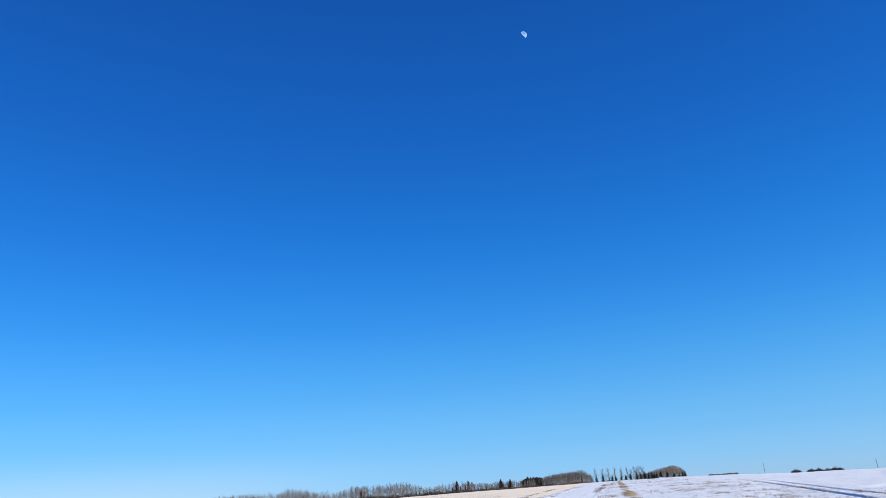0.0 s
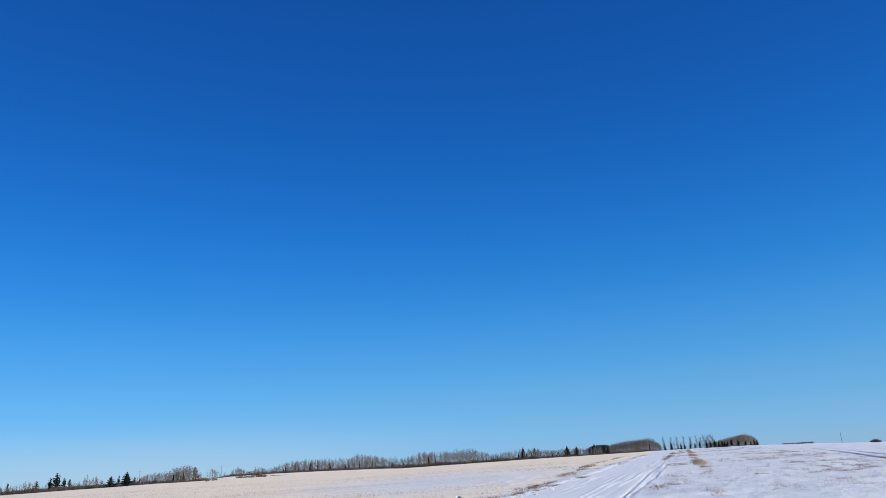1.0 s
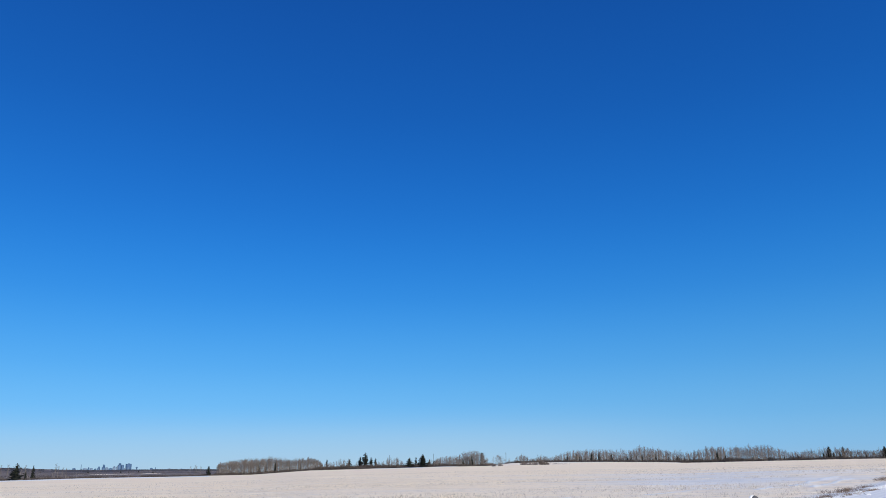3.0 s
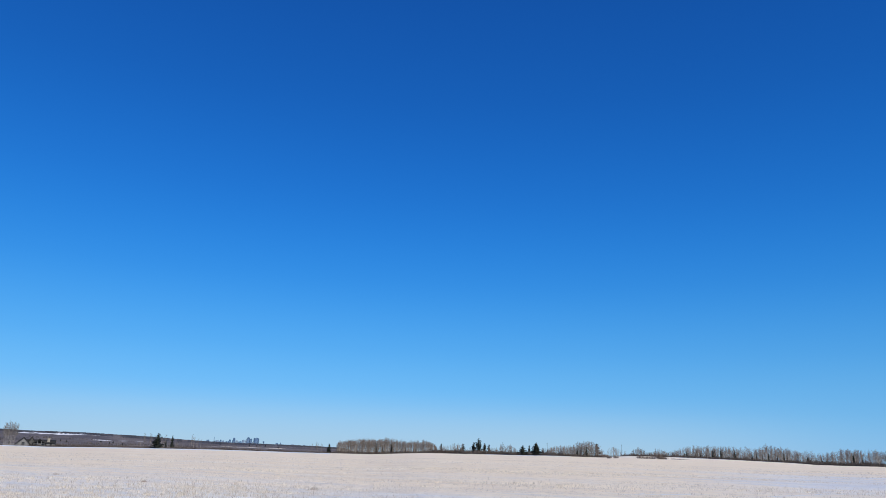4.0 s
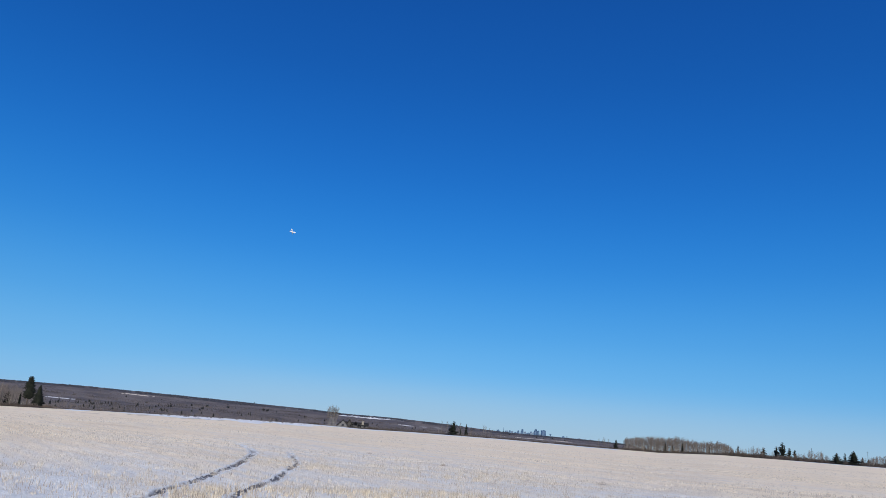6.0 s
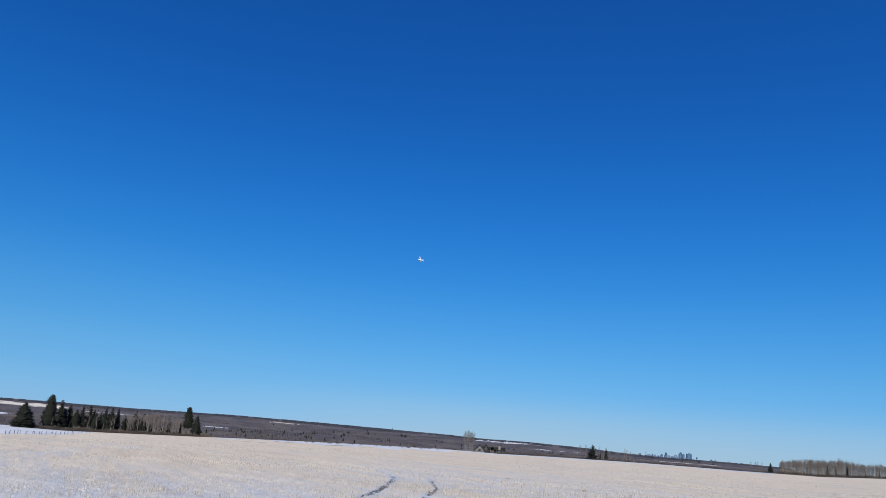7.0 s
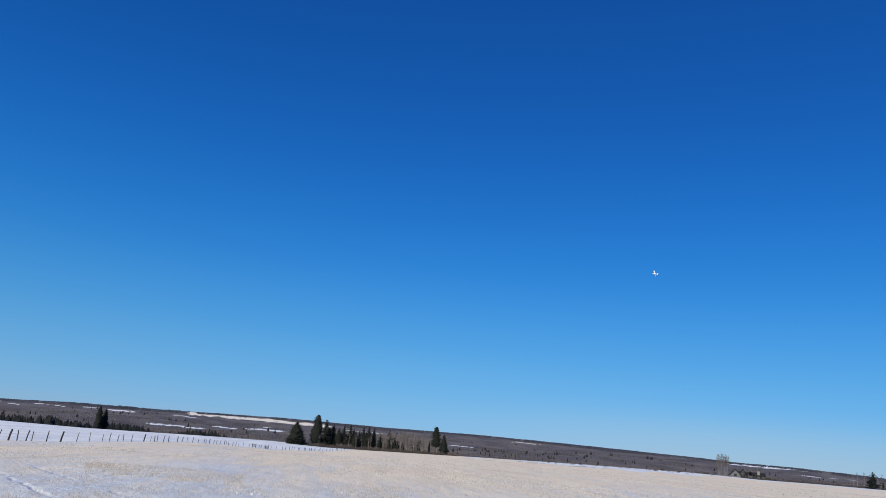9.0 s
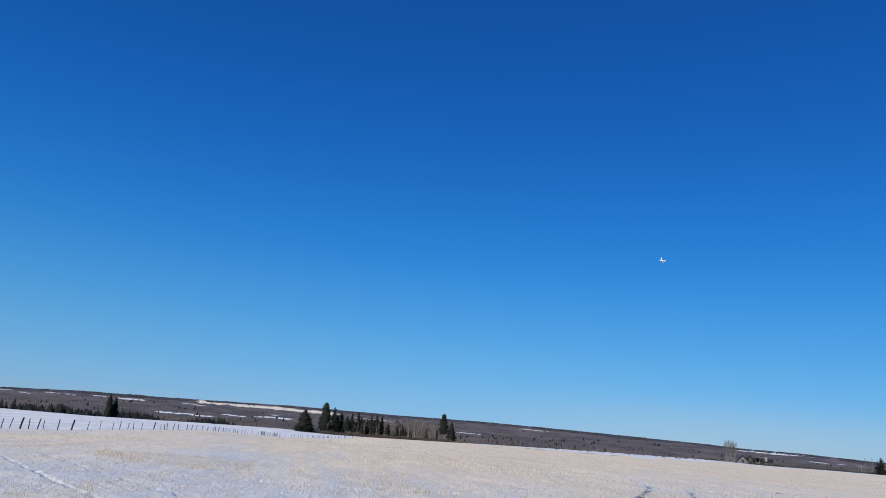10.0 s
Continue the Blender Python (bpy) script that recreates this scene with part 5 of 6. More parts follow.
def weeds():
    g = np.random.default_rng(71)
    mid = smooth_line(ROAD_MID, 1.0)
    t = np.gradient(mid, axis=0)
    t /= np.linalg.norm(t, axis=1, keepdims=True)

    def clumps(n, lo, hi, near, far, bare=0.40):
        """Clump centres in the track's own coordinates, kept by the density of weeds."""
        off, run = g.uniform(lo, hi, n), np.exp(g.uniform(math.log(near), math.log(far), n))
        i = np.clip(run.astype(int), 0, len(mid) - 1)
        x, y = mid[i, 0] + t[i, 1] * off + t[i, 0] * (run - i), mid[i, 1] - t[i, 0] * off + t[i, 1] * (run - i)
        patch = hash_noise(off, run / 6, 0.8, 72) * 0.5 + hash_noise(off, run / 4, 0.4, 73) * 0.5
        keep = g.random(n) < weed_density(off, run) * np.clip((patch - bare) * 3.2, 0, 1)
        return x[keep], y[keep]

    # small clumps of stalks: each clump of a few tufts
    x, y = clumps(26000, 2.7, 21, 6, 215)
    k = 3
    x, y = np.repeat(x, k) + g.normal(0, 0.16, len(x) * k), np.repeat(y, k) + g.normal(0, 0.16, len(y) * k)
    r = np.hypot(x, y)
    blades("dead_weeds", x, y, 3, 0.03 + 0.10 * g.random(len(x)) ** 2, 0.006 + 0.00018 * r, M_WEED, "brown dead weeds poking through the snow", 74, 0.5, 0.05)
    # matted straw along the second row
    x, y = clumps(4600, 4.9, 5.75, 34, 205, 0.25)
    blades("dead_grass", x, y, 6, np.full(len(x), 0.06), 0.012 + 0.0003 * np.hypot(x, y), M_DRY_GRASS, "matted straw-brown grass along the snowy track", 75, 0.9, 0.14)
    # brown verge on the field side, in thick clumps
    for n, (az, q, wide, long, high) in enumerate(((-2.2, 35, 0.35, 0.5, 0.10), (-3.4, 41, 0.4, 0.6, 0.12), (-4.5, 45, 0.3, 0.7, 0.08), (-5.5, 57, 0.5, 1.2, 0.16), (-6.26, 60, 0.7, 1.5, 0.20), (-6.8, 49, 0.45, 0.8, 0.15), (-7.3, 84, 1.1, 3.0, 0.20),
                                                   (-6.9, 72, 0.6, 1.6, 0.14), (-8.3, 105, 0.8, 4.0, 0.15), (-9.6, 140, 0.8, 6.0, 0.15), (-0.4, 31.6, 0.35, 0.4, 0.15), (1.0, 32, 0.3, 0.5, 0.10), (-4.9, 40.5, 0.3, 0.5, 0.08), (-3.9, 36.5, 0.25, 0.6, 0.07), (-15.9, 27.6, 0.4, 0.6, 0.12), (-13.25, 118, 0.8, 7.0, 0.22), (-12.95, 96, 0.6, 4.0, 0.16), (-13.5, 145, 0.8, 9.0, 0.22), (-15.4, 57, 0.25, 1.2, 0.12), (-15.1, 84, 0.35, 3.0, 0.12), (-15.0, 110, 0.4, 6.0, 0.12))):
        px, py = bearing(az, q)
        m = int(24 + 40 * wide)
        u, v = g.normal(0, wide * 0.42, m), g.normal(0, long, m)
        x, y = px + u + 0.24 * v, py + v
        blades("weed_clump", x, y, 6, high * g.uniform(0.4, 1.4, m) * np.exp(-(u / wide) ** 2 * 0.6), np.full(m, 0.008 + 0.0002 * q), M_WEED, "thick brown clump of dead grass beside the track", 700 + n, 0.6, 0.07)
    x, y = clumps(5000, -4.6, -2.5, 3, 175)
    blades("dead_grass", x, y, 6, np.full(len(x), 0.07), 0.008 + 0.00022 * np.hypot(x, y), M_WEED, "matted brown grass along the snowy track", 78, 0.9, 0.12)
    # loose tufts out in the stubble
    for k, (a, q) in enumerate(((41.9, 33), (53.8, 37.5), (59.1, 46))):
        px, py = bearing(a, q)
        x, y = px + g.normal(0, 0.14, 7), py + g.normal(0, 0.10, 7)
        blades("weed_tuft", x, y, 6, np.full(7, 0.13), np.full(7, 0.012), M_WEED, "brown weed tuft standing in the stubble", 80 + k, 0.5)


weeds()

# ---- fence ----
POST_BEARINGS = [118.6, 117.9, 117.1, 116.4, 115.6, 114.9, 114.2, 113.6, 113.15, 112.67, 112.07, 111.55, 111.05, 110.7, 109.84, 109.0, 108.03, 107.24, 106.44, 106.0, 105.48, 105.1, 104.58]
POST_BEARINGS += [float(np.interp(q, [60, 238, 350, 464, 617, 760], [103.8, 101.59, 100.15, 98.65, 96.6, 94.63])) for q in
                  (60, 95, 118, 132, 165, 193, 240, 263, 290, 320, 350, 380, 392, 408, 432, 447, 464, 487, 497, 510, 532, 548, 563, 587, 617, 670, 680, 697, 733, 760)]
POST_BEARINGS += list(np.linspace(94.2, 88.8, 26) + rng.normal(0, 0.05, 26))
THICK = (112.07, 109.0, 103.8)


def fence():
    root = tagged(new("fence"), "old wire fence on leaning weathered posts in snow", "fence")
    tops = []
    for k, az in enumerate(POST_BEARINGS):
        r = float(np.interp(az, FENCE_LINE[:, 0], FENCE_LINE[:, 1]))
        p = on_land(az, r)
        thick = any(abs(az - q) < 0.02 for q in THICK)
        h = 1.22 if thick else float(rng.uniform(0.95, 1.25))
        rad = 0.10 if thick else float(rng.uniform(0.042, 0.066)) * (1 + max(0, r - 110) / 350)
        lean = np.array([math.cos(radians(az)), math.sin(radians(az))]) * rng.normal(0.07, 0.09) + rng.normal(0, 0.03, 2)
        if thick:
            lean = np.array([math.cos(radians(az)), math.sin(radians(az))]) * 0.16
        g = Geo()
        g.tube([(0, 0, -0.3), (lean[0] * h * 0.5, lean[1] * h * 0.5, h * 0.5), (lean[0] * h, lean[1] * h, h - 0.02), (lean[0] * h, lean[1] * h, h)], [rad, rad * 0.96, rad * 0.92, rad * 0.5], 7)
        ob = part_mesh("post", g, M_POST_PALE if k % 7 == 3 and not thick else M_POST, root)
        ob.location = p
        tops.append(p + Vector((lean[0] * h, lean[1] * h, h)))
    for level in (0.15, 0.45, 0.75):
        g = Geo()
        pts = [t - Vector((0, 0, level)) for t in tops if True]
        g.tube(pts, [0.004] * len(pts), 3)
        part_mesh("wire", g, M_WIRE, root, "rusty strand of wire")


fence()


def brace_frame(az, width, rails):
    """A braced fence panel of posts and rails."""
    root = tagged(new("fence_brace"), "dark braced fence panel of rails and posts", "fence", "fence braces")
    r = float(np.interp(az, FENCE_LINE[:, 0], FENCE_LINE[:, 1]))
    root.location = on_land(az, r)
    root.rotation_euler = (0, 0, radians(az))
    for x in (-width / 2, width / 2):
        g = Geo()
        g.tube([(x, 0, -0.3), (x, 0, 1.27), (x, 0, 1.3)], [0.11, 0.10, 0.05], 7)
        part_mesh("post", g, M_POST, root)
    for z in rails:
        g = Geo()
        g.tube([(-width / 2, -0.12, z), (width / 2, -0.12, z)], [0.07, 0.065], 6)
        part_mesh("rail", g, M_POST, root)


brace_frame(96.22, 1.05, (0.35, 0.62, 0.9, 1.15))
brace_frame(95.3, 0.9, (0.3, 0.55, 0.82))

# ---- poles ----


def power_pole(az, r, top, armed=True):
    root = tagged(new("utility_pole"), "thin grey wooden utility pole against the sky", "pole", "utility poles")
    h = rise(az, r, top)
    root.location = on_land(az, r)
    root.rotation_euler = (0, 0, radians(az + 25))
    g = Geo()
    g.tube([(0, 0, -0.5), (0, 0, h * 0.5), (0, 0, h)], [0.15, 0.13, 0.10], 8)
    part_mesh("pole", g, M_POST, root)
    if not armed:
        g = Geo()
        g.tube([(0, 0, h), (0, 0, h + 0.12), (0, 0, h + 0.18)], [0.04, 0.06, 0.03], 6)
        part_mesh("insulator", g, M_WIRE, root)
        return
    g = Geo()
    g.box(0, 0.15, h - 0.75, 1.0, 0.09, 0.10)
    arm = part_mesh("crossarm", g, M_POST, root)
    for x in (-0.42, 0.0, 0.42):
        g = Geo()
        g.tube([(x, 0.15, h - 0.63), (x, 0.15, h - 0.5), (x, 0.15, h - 0.44)], [0.04, 0.06, 0.03], 6)
        part_mesh("insulator", g, M_WIRE, arm)


for az, r, top in ((28.08, 640, 0.99), (24.78, 660, 1.05), (19.37, 680, 1.06), (-24.45, 600, 0.57), (-31.27, 560, 0.30), (17.0, 700, 0.86)):
    power_pole(az, r, top, az > 0)

# ---- house ----


def house():
    """A low house with two front gables and a chimney, its front toward the field."""
    r, mid = 431.0, 60.75
    root = tagged(new("house"), "low grey house with dark gabled roofs behind the field", "house")
    base = on_land(mid, r)
    z_ground = min(on_land(a, r + d).z for a in (59.5, 60.7, 61.9) for d in (0, 9))
    root.location = (base.x, base.y, z_ground)
    root.rotation_euler = (0, 0, radians(mid))
    deg = r * radians(1)

    def X(az):
        return (mid - az) * deg

    def Zh(el):
        return EYE + r * math.tan(radians(el)) - z_ground

    def gable(x0, x1, y0, y1, eave, ridge, wall_mat):
        g = Geo()
        xm = (x0 + x1) / 2
        v = [(x0, y0, -0.3), (x1, y0, -0.3), (x1, y0, eave), (xm, y0, ridge), (x0, y0, eave)]
        v += [(x, y1, z) for x, y, z in v]
        f = [(0, 1, 2), (0, 2, 4), (4, 2, 3), (6, 5, 7), (7, 5, 9), (7, 9, 8), (1, 6, 7), (1, 7, 2), (5, 0, 4), (5, 4, 9)]
        g.add(v, f)
        wall = part_mesh("wall", g, wall_mat, root)
        g = Geo()
        o, th, run = 0.85, 0.42, (x1 - x0) / 2
        drop = (ridge - eave) * o / run
        for sgn, xe in ((-1, x0), (1, x1)):
            a, b = (xe + sgn * o, eave - drop), (xm, ridge)
            q = []
            for y in (y0 - o, y1 + o):
                q += [(a[0], y, a[1] + 0.04), (b[0], y, b[1] + 0.04), (b[0], y, b[1] + th + 0.04), (a[0], y, a[1] + th + 0.04)]
            g.add(q, [(0, 2, 1), (0, 3, 2), (4, 5, 6), (4, 6, 7), (0, 1, 5), (0, 5, 4), (1, 2, 6), (1, 6, 5), (2, 3, 7), (2, 7, 6), (3, 0, 4), (3, 4, 7)])
        part_mesh("roof", g, M_ROOF, root, "dark shingled gable roof")
        return wall

    def window(x, y, z, w, h):
        win = tagged(new("window"))
        win.parent = root
        g = Geo()
        for bx, bz, bw, bh in ((x - w / 2, z, 0.1, h), (x + w / 2, z, 0.1, h), (x, z, w, 0.1), (x, z + h - 0.1, w, 0.1), (x, z + h / 2, w, 0.06)):
            g.box(bx, y - 0.05, bz, bw, 0.12, bh)
        part_mesh("frame", g, M_TRIM, win)
        g = Geo()
        g.box(x, y - 0.012, z + 0.05, w - 0.1, 0.03, h - 0.1)
        part_mesh("pane", g, M_GLASS, win)

    # long rear block with its ridge across the view
    g = Geo()
    x0, x1, y0, y1 = X(61.55), X(59.55), 3.0, 10.5
    g.box((x0 + x1) / 2, (y0 + y1) / 2, -0.3, x1 - x0, y1 - y0, Zh(-0.20) + 0.3)
    part_mesh("wall", g, M_WALL, root)
    g = Geo()
    ym, e, q = (y0 + y1) / 2, Zh(-0.20), Zh(0.02)
    g.add([(x0 - 0.4, y0 - 0.5, e - 0.1), (x1 + 0.4, y0 - 0.5, e - 0.1), (x1 + 0.4, ym, q), (x0 - 0.4, ym, q), (x0 - 0.4, y1 + 0.5, e - 0.1), (x1 + 0.4, y1 + 0.5, e - 0.1)],
          [(0, 1, 2), (0, 2, 3), (3, 2, 5), (3, 5, 4), (0, 3, 4), (1, 5, 2), (0, 4, 5), (0, 5, 1)])
    part_mesh("roof", g, M_ROOF, root, "dark shingled main roof")
    gable(X(61.82), X(61.08), 0.0, 7.0, Zh(-0.27), Zh(0.09), M_WALL)
    # this wall takes the dark trim colour to paint the porch's shaded opening
    gable(X(60.82), X(60.17), 3.4, 7.5, Zh(-0.24), Zh(0.03), M_TRIM)
    # porch roof carried on posts
    g = Geo()
    px0, px1, pe, pr = X(60.84), X(60.15), Zh(-0.25), Zh(0.02)
    pm = (px0 + px1) / 2
    for a, b in (((px0 - 0.5, pe - 0.15), (pm, pr)), ((px1 + 0.5, pe - 0.15), (pm, pr))):
        q = []
        for y in (-0.6, 3.3):
            q += [(a[0], y, a[1]), (b[0], y, b[1]), (b[0], y, b[1] + 0.45), (a[0], y, a[1] + 0.45)]
        g.add(q, [(0, 2, 1), (0, 3, 2), (4, 5, 6), (4, 6, 7), (0, 1, 5), (0, 5, 4), (1, 2, 6), (1, 6, 5), (2, 3, 7), (2, 7, 6), (3, 0, 4), (3, 4, 7)])
    part_mesh("porch_roof", g, M_ROOF, root, "dark gabled porch roof")
    for x in (px0 + 0.15, pm - 0.9, pm + 0.9, px1 - 0.15):
        g = Geo()
        g.box(x, -0.2, -0.3, 0.22, 0.22, (pe if abs(x - pm) > 1.5 else pe + (pr - pe) * 0.6) + 0.3)
        part_mesh("porch_post", g, M_WALL, root)
    g = Geo()
    g.box(pm, -0.2, pe - 0.1, px1 - px0, 0.2, 0.25)
    part_mesh("porch_beam", g, M_TRIM, root)
    gable(X(61.14), X(60.80), 2.0, 7.5, Zh(-0.10), Zh(0.16), M_TRIM)
    g = Geo()
    g.box(X(59.96), 4.5, -0.3, 1.25, 1.2, Zh(0.10) + 0.3)
    g.box(X(59.96), 4.5, Zh(0.10), 1.5, 1.45, 0.22)
    part_mesh("chimney", g, M_STONE, root, "pale stone chimney")
    for az, y, w in ((61.45, 0.0, 1.2), (60.48, 3.4, 1.6), (59.8, 3.0, 1.0)):
        window(X(az), y, 0.75, w, 1.25)
    g = Geo()
    g.box(X(60.98), 1.9, 0, 1.0, 0.12, 2.05)
    part_mesh("door", g, M_TRIM, root, "dark front door")
    return root


house()

# ---- far city ----


def tower(az, wide, top, mat, step=0.0, r=4350.0):
    root = tagged(new("tower_block"), "hazy blue office tower on the far skyline", "building", "skyline towers")
    p = on_land(az, r)
    root.location = (p.x, p.y, p.z - 3)
    root.rotation_euler = (0, 0, radians(az + 20))
    w = r * radians(wide)
    h = EYE + r * math.tan(radians(top)) - p.z + 3
    g = Geo()
    if step:
        g.box(0, 0, 0, w, w * 0.8, h * (1 - step))
        g.box(w * 0.12, 0, h * (1 - step), w * 0.7, w * 0.6, h * step)
    else:
        g.box(0, 0, 0, w, w * 0.8, h)
    body = part_mesh("body", g, mat, root)
    g = Geo()
    g.box(w * 0.1, 0, h, w * 0.35, w * 0.3, h * 0.05 + 0.4)
    part_mesh("roof_plant", g, mat, root)
    # floor bands
    n = max(3, int(h / 3.2))
    for k in range(1, min(n, 9)):
        g = Geo()
        g.box(0, -w * 0.4 - 0.12, h * (1 - step) * k / min(n, 9), w * 0.94, 0.25, 0.7)
        part_mesh("window_band", g, M_CITY_B if mat is M_CITY_A else M_CITY_A, body)


for az, wide, top, mat, step in ((49.75, 0.16, 0.39, M_CITY_A, 0.0), (49.1, 0.2, 0.38, M_CITY_B, 0.0), (48.88, 0.12, 0.42, M_CITY_A, 0.2), (48.7, 0.14, 0.38, M_CITY_B, 0.0), (48.45, 0.12, 0.34, M_CITY_A, 0.0),
                                 (48.25, 0.16, 0.46, M_CITY_A, 0.2), (47.95, 0.17, 0.58, M_CITY_A, 0.25), (47.74, 0.14, 0.42, M_CITY_B, 0.0), (47.5, 0.2, 0.36, M_CITY_A, 0.0), (47.28, 0.14, 0.47, M_CITY_B, 0.0),
                                 (47.1, 0.12, 0.46, M_CITY_B, 0.2), (46.95, 0.2, 0.66, M_CITY_A, 0.12), (46.75, 0.14, 0.56, M_CITY_A, 0.0), (46.37, 0.32, 0.63, M_CITY_A, 0.0), (46.58, 0.10, 0.36, M_CITY_B, 0.0),
                                 (44.88, 0.14, 0.33, M_CITY_A, 0.0), (44.62, 0.05, 0.36, M_CITY_A, 0.0), (43.72, 0.2, 0.28, M_CITY_B, 0.0), (42.9, 0.12, 0.26, M_CITY_A, 0.0)):
    tower(az, wide, top, mat, step)


def mast(az, top, ball):
    r = 4330.0
    root = tagged(new("water_tower" if ball else "mast"), "hazy water tower on the far skyline" if ball else "tall thin mast on the far skyline", "tower")
    p = on_land(az, r)
    root.location = p
    h = EYE + r * math.tan(radians(top)) - p.z
    g = Geo()
    g.tube([(0, 0, -1), (0, 0, h * 0.6), (0, 0, h)], [2.0, 1.6, 1.0], 8)
    part_mesh("shaft", g, M_CITY_A, root)
    if ball:
        g = Geo()
        g.tube([(0, 0, h - 4), (0, 0, h), (0, 0, h + 4), (0, 0, h + 6)], [2, 5, 5, 2], 12)
        part_mesh("tank", g, M_CITY_A, root)


mast(49.33, 0.63, False)
mast(45.84, 0.36, True)

# ---- small things ----


def snowy_tyre():
    """An old tyre standing half buried beside the track, its near side banked with snow."""
    root = tagged(new("tyre"), "old grey tyre standing in snow, banked and capped white", "tyre")
    root.location = on_land(2.25, 29.4)
    root.rotation_euler = (0, radians(-8), radians(2.25 + 58))
    bm = bmesh.new()
    R, q, n, k = 0.165, 0.058, 28, 10
    rings = []
    for i in range(n):
        a = 2 * math.pi * i / n
        rings.append([bm.verts.new(((R + q * math.cos(2 * math.pi * j / k)) * math.cos(a), 1.3 * q * math.sin(2 * math.pi * j / k), 0.10 + (R + q * math.cos(2 * math.pi * j / k)) * math.sin(a))) for j in range(k)])
    for i in range(n):
        for j in range(k):
            bm.faces.new((rings[i][j], rings[(i + 1) % n][j], rings[(i + 1) % n][(j + 1) % k], rings[i][(j + 1) % k]))
    part("tread", bm, M_RUBBER, root)
    # snow lying over the crown of the tyre and down its far shoulder
    bm = bmesh.new()
    rings, m = [], 30
    for i in range(m):
        u = i / (m - 1)
        a = math.pi * (0.42 + 0.80 * u)
        thick = 0.015 + 0.045 * math.sin(math.pi * u) * (0.8 + 0.2 * math.sin(u * 17))
        c = R + q * 0.55 + thick * 0.35
        rings.append([bm.verts.new(((c + thick * math.cos(2 * math.pi * j / k)) * math.cos(a), 0.045 + 0.06 * math.sin(2 * math.pi * j / k), 0.10 + (c + thick * math.cos(2 * math.pi * j / k)) * math.sin(a))) for j in range(k)])
    for i in range(m - 1):
        for j in range(k):
            bm.faces.new((rings[i][j], rings[i + 1][j], rings[i + 1][(j + 1) % k], rings[i][(j + 1) % k]))
    bm.faces.new(rings[0])
    bm.faces.new(rings[-1][::-1])
    part("snow_cap", bm, M_SNOW, root, "thick cap of clinging snow")
    # snow packed inside the ring
    bm = bmesh.new()
    bmesh.ops.create_icosphere(bm, subdivisions=3, radius=R - 0.02)
    for v in bm.verts:
        v.co = Vector((v.co.x, 0.02 + v.co.y * 0.2, 0.07 + v.co.z * 0.95 + 0.02 * math.sin(v.co.x * 40)))
    part("packed_snow", bm, M_SNOW, root, "snow packed inside the ring")


snowy_tyre()


def snow_lump(az, r, size, seed):
    bm = bmesh.new()
    bmesh.ops.create_icosphere(bm, subdivisions=3, radius=size)
    for v in bm.verts:
        q = 1 + 0.35 * noise.noise(v.co * (2.2 / size) + Vector((seed, 0, 0))) + 0.3 * noise.noise(v.co * (5.5 / size) + Vector((seed, 3, 0)))
        v.co = Vector((v.co.x * q * 1.3, v.co.y * q, v.co.z * q * 0.5 + size * 0.15))
    me = bpy.data.meshes.new("snow_lump")
    bm.to_mesh(me)
    bm.free()
    me.materials.append(M_SNOW)
    ob = tagged(new("snow_lump", me), "rough lump of ploughed snow beside the track", "snow", "snow lumps")
    ob.location = on_land(az, r)
    ob.rotation_euler = (0, 0, seed)


for k, (az, r, size) in enumerate(((-0.6, 30.5, 0.15), (-0.9, 31.2, 0.10), (-1.6, 31.0, 0.09), (-2.3, 30.2, 0.10), (-3.4, 32.5, 0.08), (-1.1, 28.9, 0.07), (-4.6, 36, 0.09), (-17.5, 226, 0.4))):
    snow_lump(az, r, size, k + 1)



def snow_clods():
    """Small clods of wind-broken snow crust lying among the stubble."""
    g = np.random.default_rng(91)
    s = Scatter()
    shape = np.array([(1, 0, 0), (0.4, 0.9, 0), (-0.6, 0.7, 0), (-1, -0.2, 0), (-0.3, -0.9, 0), (0.7, -0.7, 0), (0.35, 0.1, 0.8), (-0.4, 0.2, 0.65), (0, -0.4, 0.7)])
    tris = np.array([(0, 1, 6), (1, 2, 6), (2, 7, 6), (2, 3, 7), (3, 4, 7), (4, 8, 7), (4, 5, 8), (5, 0, 8), (0, 6, 8), (6, 7, 8)])
    for k in range(420):
        if k < 230:
            az, r = g.normal(92.0, 3.0), g.uniform(14, 25)
        else:
            az, r = g.uniform(20, 112), g.uniform(13, 40)
        q = float(g.uniform(0.02, 0.065)) * (0.9 * g.uniform(0.5, 1.3) if k < 230 else 0.7)
        s.add((shape * g.uniform(0.7, 1.3, (9, 1)), tris), 0, on_land(az, r, 0.015), q, q * g.uniform(0.5, 0.9), g.random() * 6.28)
    s.object("snow_clods", [M_SNOW], "small clods of broken snow crust among the stubble", "snow")


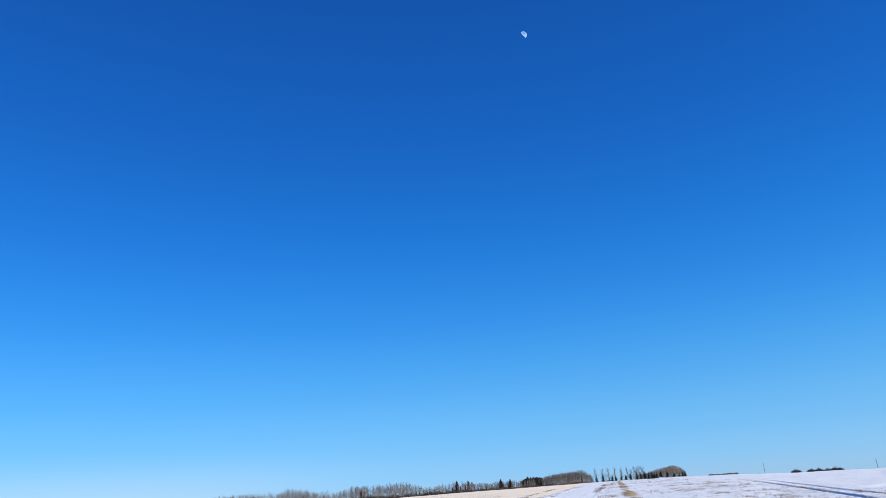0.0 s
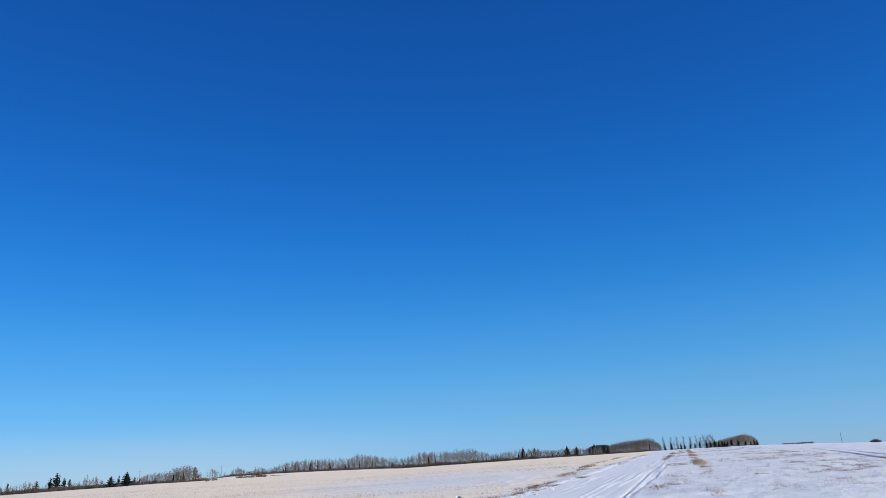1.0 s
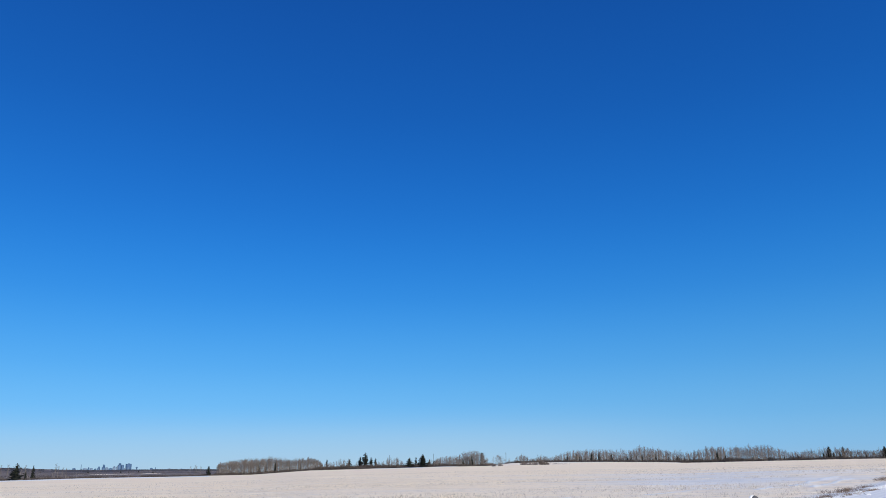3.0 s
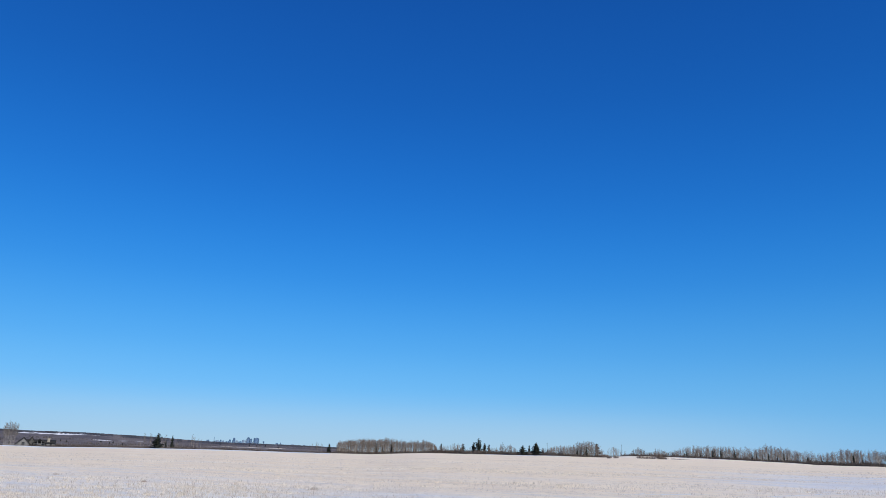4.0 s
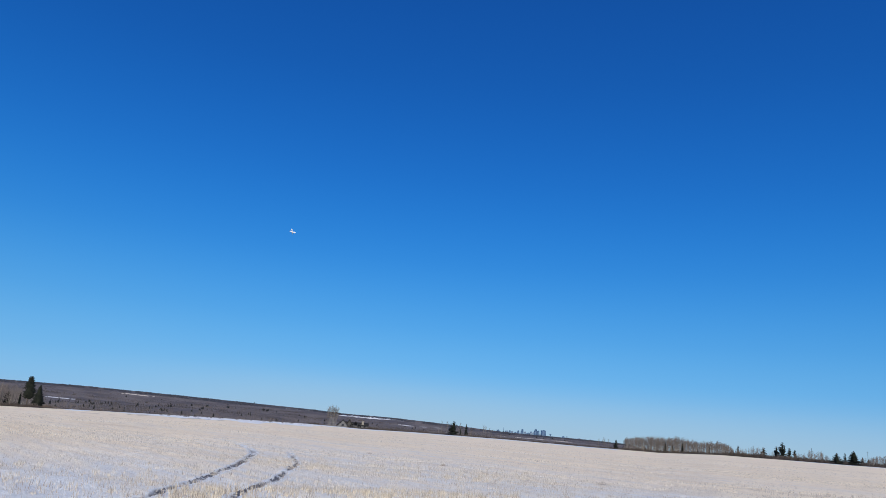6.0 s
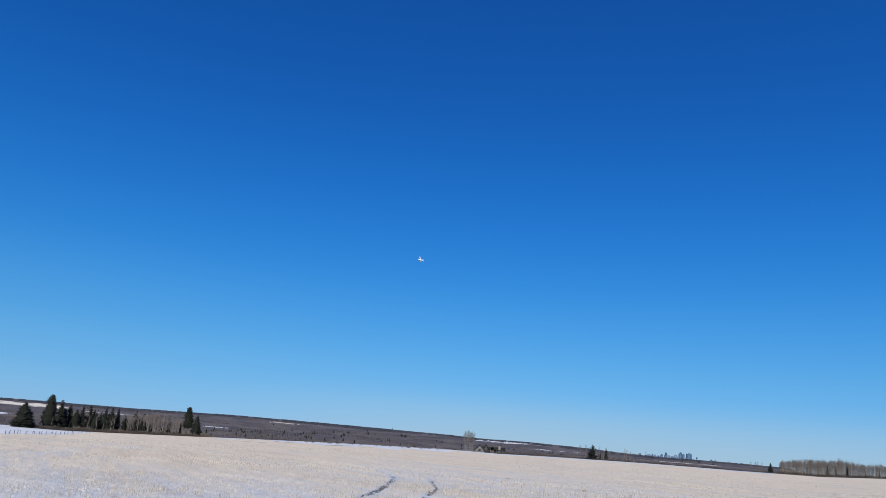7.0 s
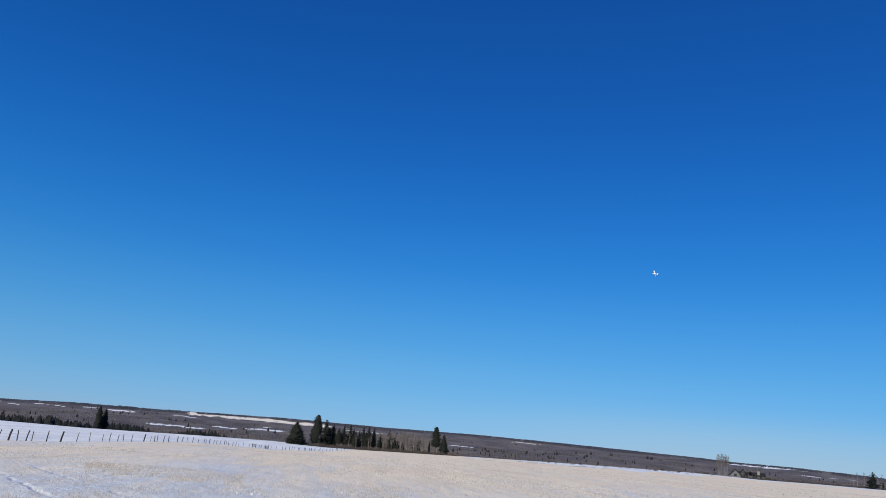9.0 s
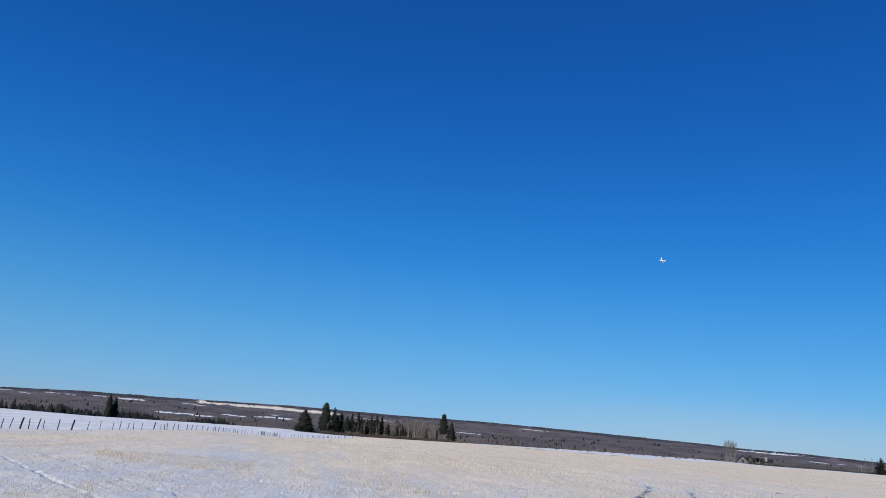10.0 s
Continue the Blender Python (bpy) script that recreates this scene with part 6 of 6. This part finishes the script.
def soil_clods():
    """Dark frozen clods turned up along the two trails through the stubble."""
    g = np.random.default_rng(93)
    s = Scatter()
    shape = np.array([(1, 0, 0), (0.4, 0.9, 0), (-0.6, 0.7, 0), (-1, -0.2, 0), (-0.3, -0.9, 0), (0.7, -0.7, 0), (0.35, 0.1, 0.9), (-0.4, 0.2, 1.1), (0, -0.4, 0.8)])
    tris = np.array([(0, 1, 6), (1, 2, 6), (2, 7, 6), (2, 3, 7), (3, 4, 7), (4, 8, 7), (4, 5, 8), (5, 0, 8), (0, 6, 8), (6, 7, 8)])
    for pts, half, depth in RUTS[:2]:
        line = smooth_line(pts, 0.1)
        span = np.hypot(line[:, 0], line[:, 1])
        line = line[(span > 17) & (span < 36)]
        for k in range(150):
            x, y = line[int(len(line) * g.random() ** 1.2)] + g.normal(0, 0.045, 2)
            if hash_noise(np.array([x]), np.array([y]), 0.35, 29)[0] < 0.4 + 0.5 * max(0.0, (math.hypot(x, y) - 24) / 12) * g.random():
                continue
            q = float(g.uniform(0.014, 0.042))
            s.add((shape * g.uniform(0.6, 1.4, (9, 1)), tris), 0, (x, y, land_at(x, y) - 0.03), q * 1.1, q * g.uniform(0.7, 1.2), g.random() * 6.28)
    s.object("soil_clods", [M_SOIL], "dark frozen clods along trails through the stubble", "soil")


snow_clods()
soil_clods()


def truck():
    """A small white pickup parked where the track meets the woods."""
    root = tagged(new("pickup_truck"), "white pickup truck parked at the end of the track", "truck")
    root.location = on_land(-13.5, 362)
    root.rotation_euler = (0, 0, radians(-13.5 + 90))
    bm = bmesh.new()
    prof = [(-2.6, 0.45), (2.6, 0.45), (2.65, 0.95), (1.3, 1.12), (0.7, 1.72), (-0.7, 1.75), (-0.85, 1.12), (-2.6, 1.1)]
    a = [bm.verts.new((x, -0.92, z)) for x, z in prof]
    b = [bm.verts.new((x, 0.92, z)) for x, z in prof]
    bm.faces.new(a)
    bm.faces.new(b[::-1])
    for i in range(len(prof)):
        j = (i + 1) % len(prof)
        bm.faces.new((a[i], b[i], b[j], a[j]))
    bmesh.ops.recalc_face_normals(bm, faces=bm.faces)
    bmesh.ops.bevel(bm, geom=bm.edges[:], offset=0.06, segments=2, affect="EDGES")
    part("body", bm, M_WHITE, root)
    for y in (-0.93, 0.93):
        g = Geo()
        g.box(0.0, y, 1.2, 1.15, 0.03, 0.42)
        part_mesh("side_window", g, M_GLASS, root, "dark side window")
    for x in (-1.7, 1.75):
        for y in (-0.85, 0.85):
            g = Geo()
            g.tube([(x, y - 0.13, 0.36), (x, y - 0.1, 0.36), (x, y + 0.1, 0.36), (x, y + 0.13, 0.36)], [0.25, 0.37, 0.37, 0.25], 14)
            part_mesh("wheel", g, M_RUBBER, root, "black wheel")


truck()


def model_plane():
    """The white model aircraft in the air over the field."""
    root = tagged(new("model_aircraft"), "small white foam model aircraft in flight", "aircraft")
    d = 165.0
    x, y = bearing(67.12, d * math.cos(radians(13.77)))
    root.location = (x, y, EYE + d * math.sin(radians(13.77)))
    root.rotation_euler = (radians(38), radians(-18), radians(67 + 150))
    g = Geo()
    g.tube([(0.62, 0, 0), (0.5, 0, 0.01), (0.2, 0, 0.03), (-0.3, 0, 0.03), (-0.75, 0, 0.05)], [0.03, 0.085, 0.11, 0.08, 0.03], 10)
    part_mesh("fuselage", g, M_PLANE, root)
    for sgn in (-1, 1):
        g = Geo()
        c = [(0.24, 0.0), (0.10, 0.03), (-0.08, 0.0), (0.10, -0.012)]
        v = [(px, sgn * 0.08, 0.07 + pz) for px, pz in c] + [(px * 0.8 - 0.02, sgn * 0.78, 0.11 + pz * 0.8) for px, pz in c]
        f = [(0, 1, 5), (0, 5, 4), (1, 2, 6), (1, 6, 5), (2, 3, 7), (2, 7, 6), (3, 0, 4), (3, 4, 7), (4, 5, 6), (4, 6, 7)]
        g.add(v, f)
        part_mesh("wing", g, M_PLANE, root)
    g = Geo()
    g.box(-0.68, 0, 0.06, 0.18, 0.5, 0.02)
    part_mesh("tailplane", g, M_PLANE, root)
    g = Geo()
    g.box(-0.68, 0, 0.06, 0.2, 0.02, 0.24)
    part_mesh("fin", g, M_PLANE, root)
    g = Geo()
    g.box(0.64, 0, -0.12, 0.02, 0.03, 0.24)
    part_mesh("propeller", g, M_PLANE_DARK, root, "grey propeller at rest")


model_plane()


def moon():
    """The sunlit part of the day moon, turned toward the sun."""
    d = 4600.0
    el = radians(33.96)
    x, y = bearing(-11.71, math.cos(el))
    out = Vector((x, y, math.sin(el)))
    e1 = (sun_dir - out * sun_dir.dot(out)).normalized()
    e2 = out.cross(e1)
    R = d * radians(0.26)
    bm = bmesh.new()
    n, m = 28, 12
    grid = []
    for i in range(n + 1):
        b = math.pi * (i / n - 0.5)
        row = []
        for j in range(m + 1):
            a = math.cos(b) * (-0.12 + 1.12 * j / m)
            s = math.sin(b)
            h = math.sqrt(max(0.0, 1 - a * a - s * s))
            row.append(bm.verts.new(out * (d - R * h) + e1 * (a * R) + e2 * (s * R)))
        grid.append(row)
    for i in range(n):
        for j in range(m):
            bm.faces.new((grid[i][j], grid[i + 1][j], grid[i + 1][j + 1], grid[i][j + 1]))
    bmesh.ops.remove_doubles(bm, verts=bm.verts, dist=0.05)
    me = bpy.data.meshes.new("moon")
    bm.to_mesh(me)
    bm.free()
    me.materials.append(M_MOON)
    tagged(new("moon", me), "pale half moon in the daylight sky", "moon", kind="structure")


moon()
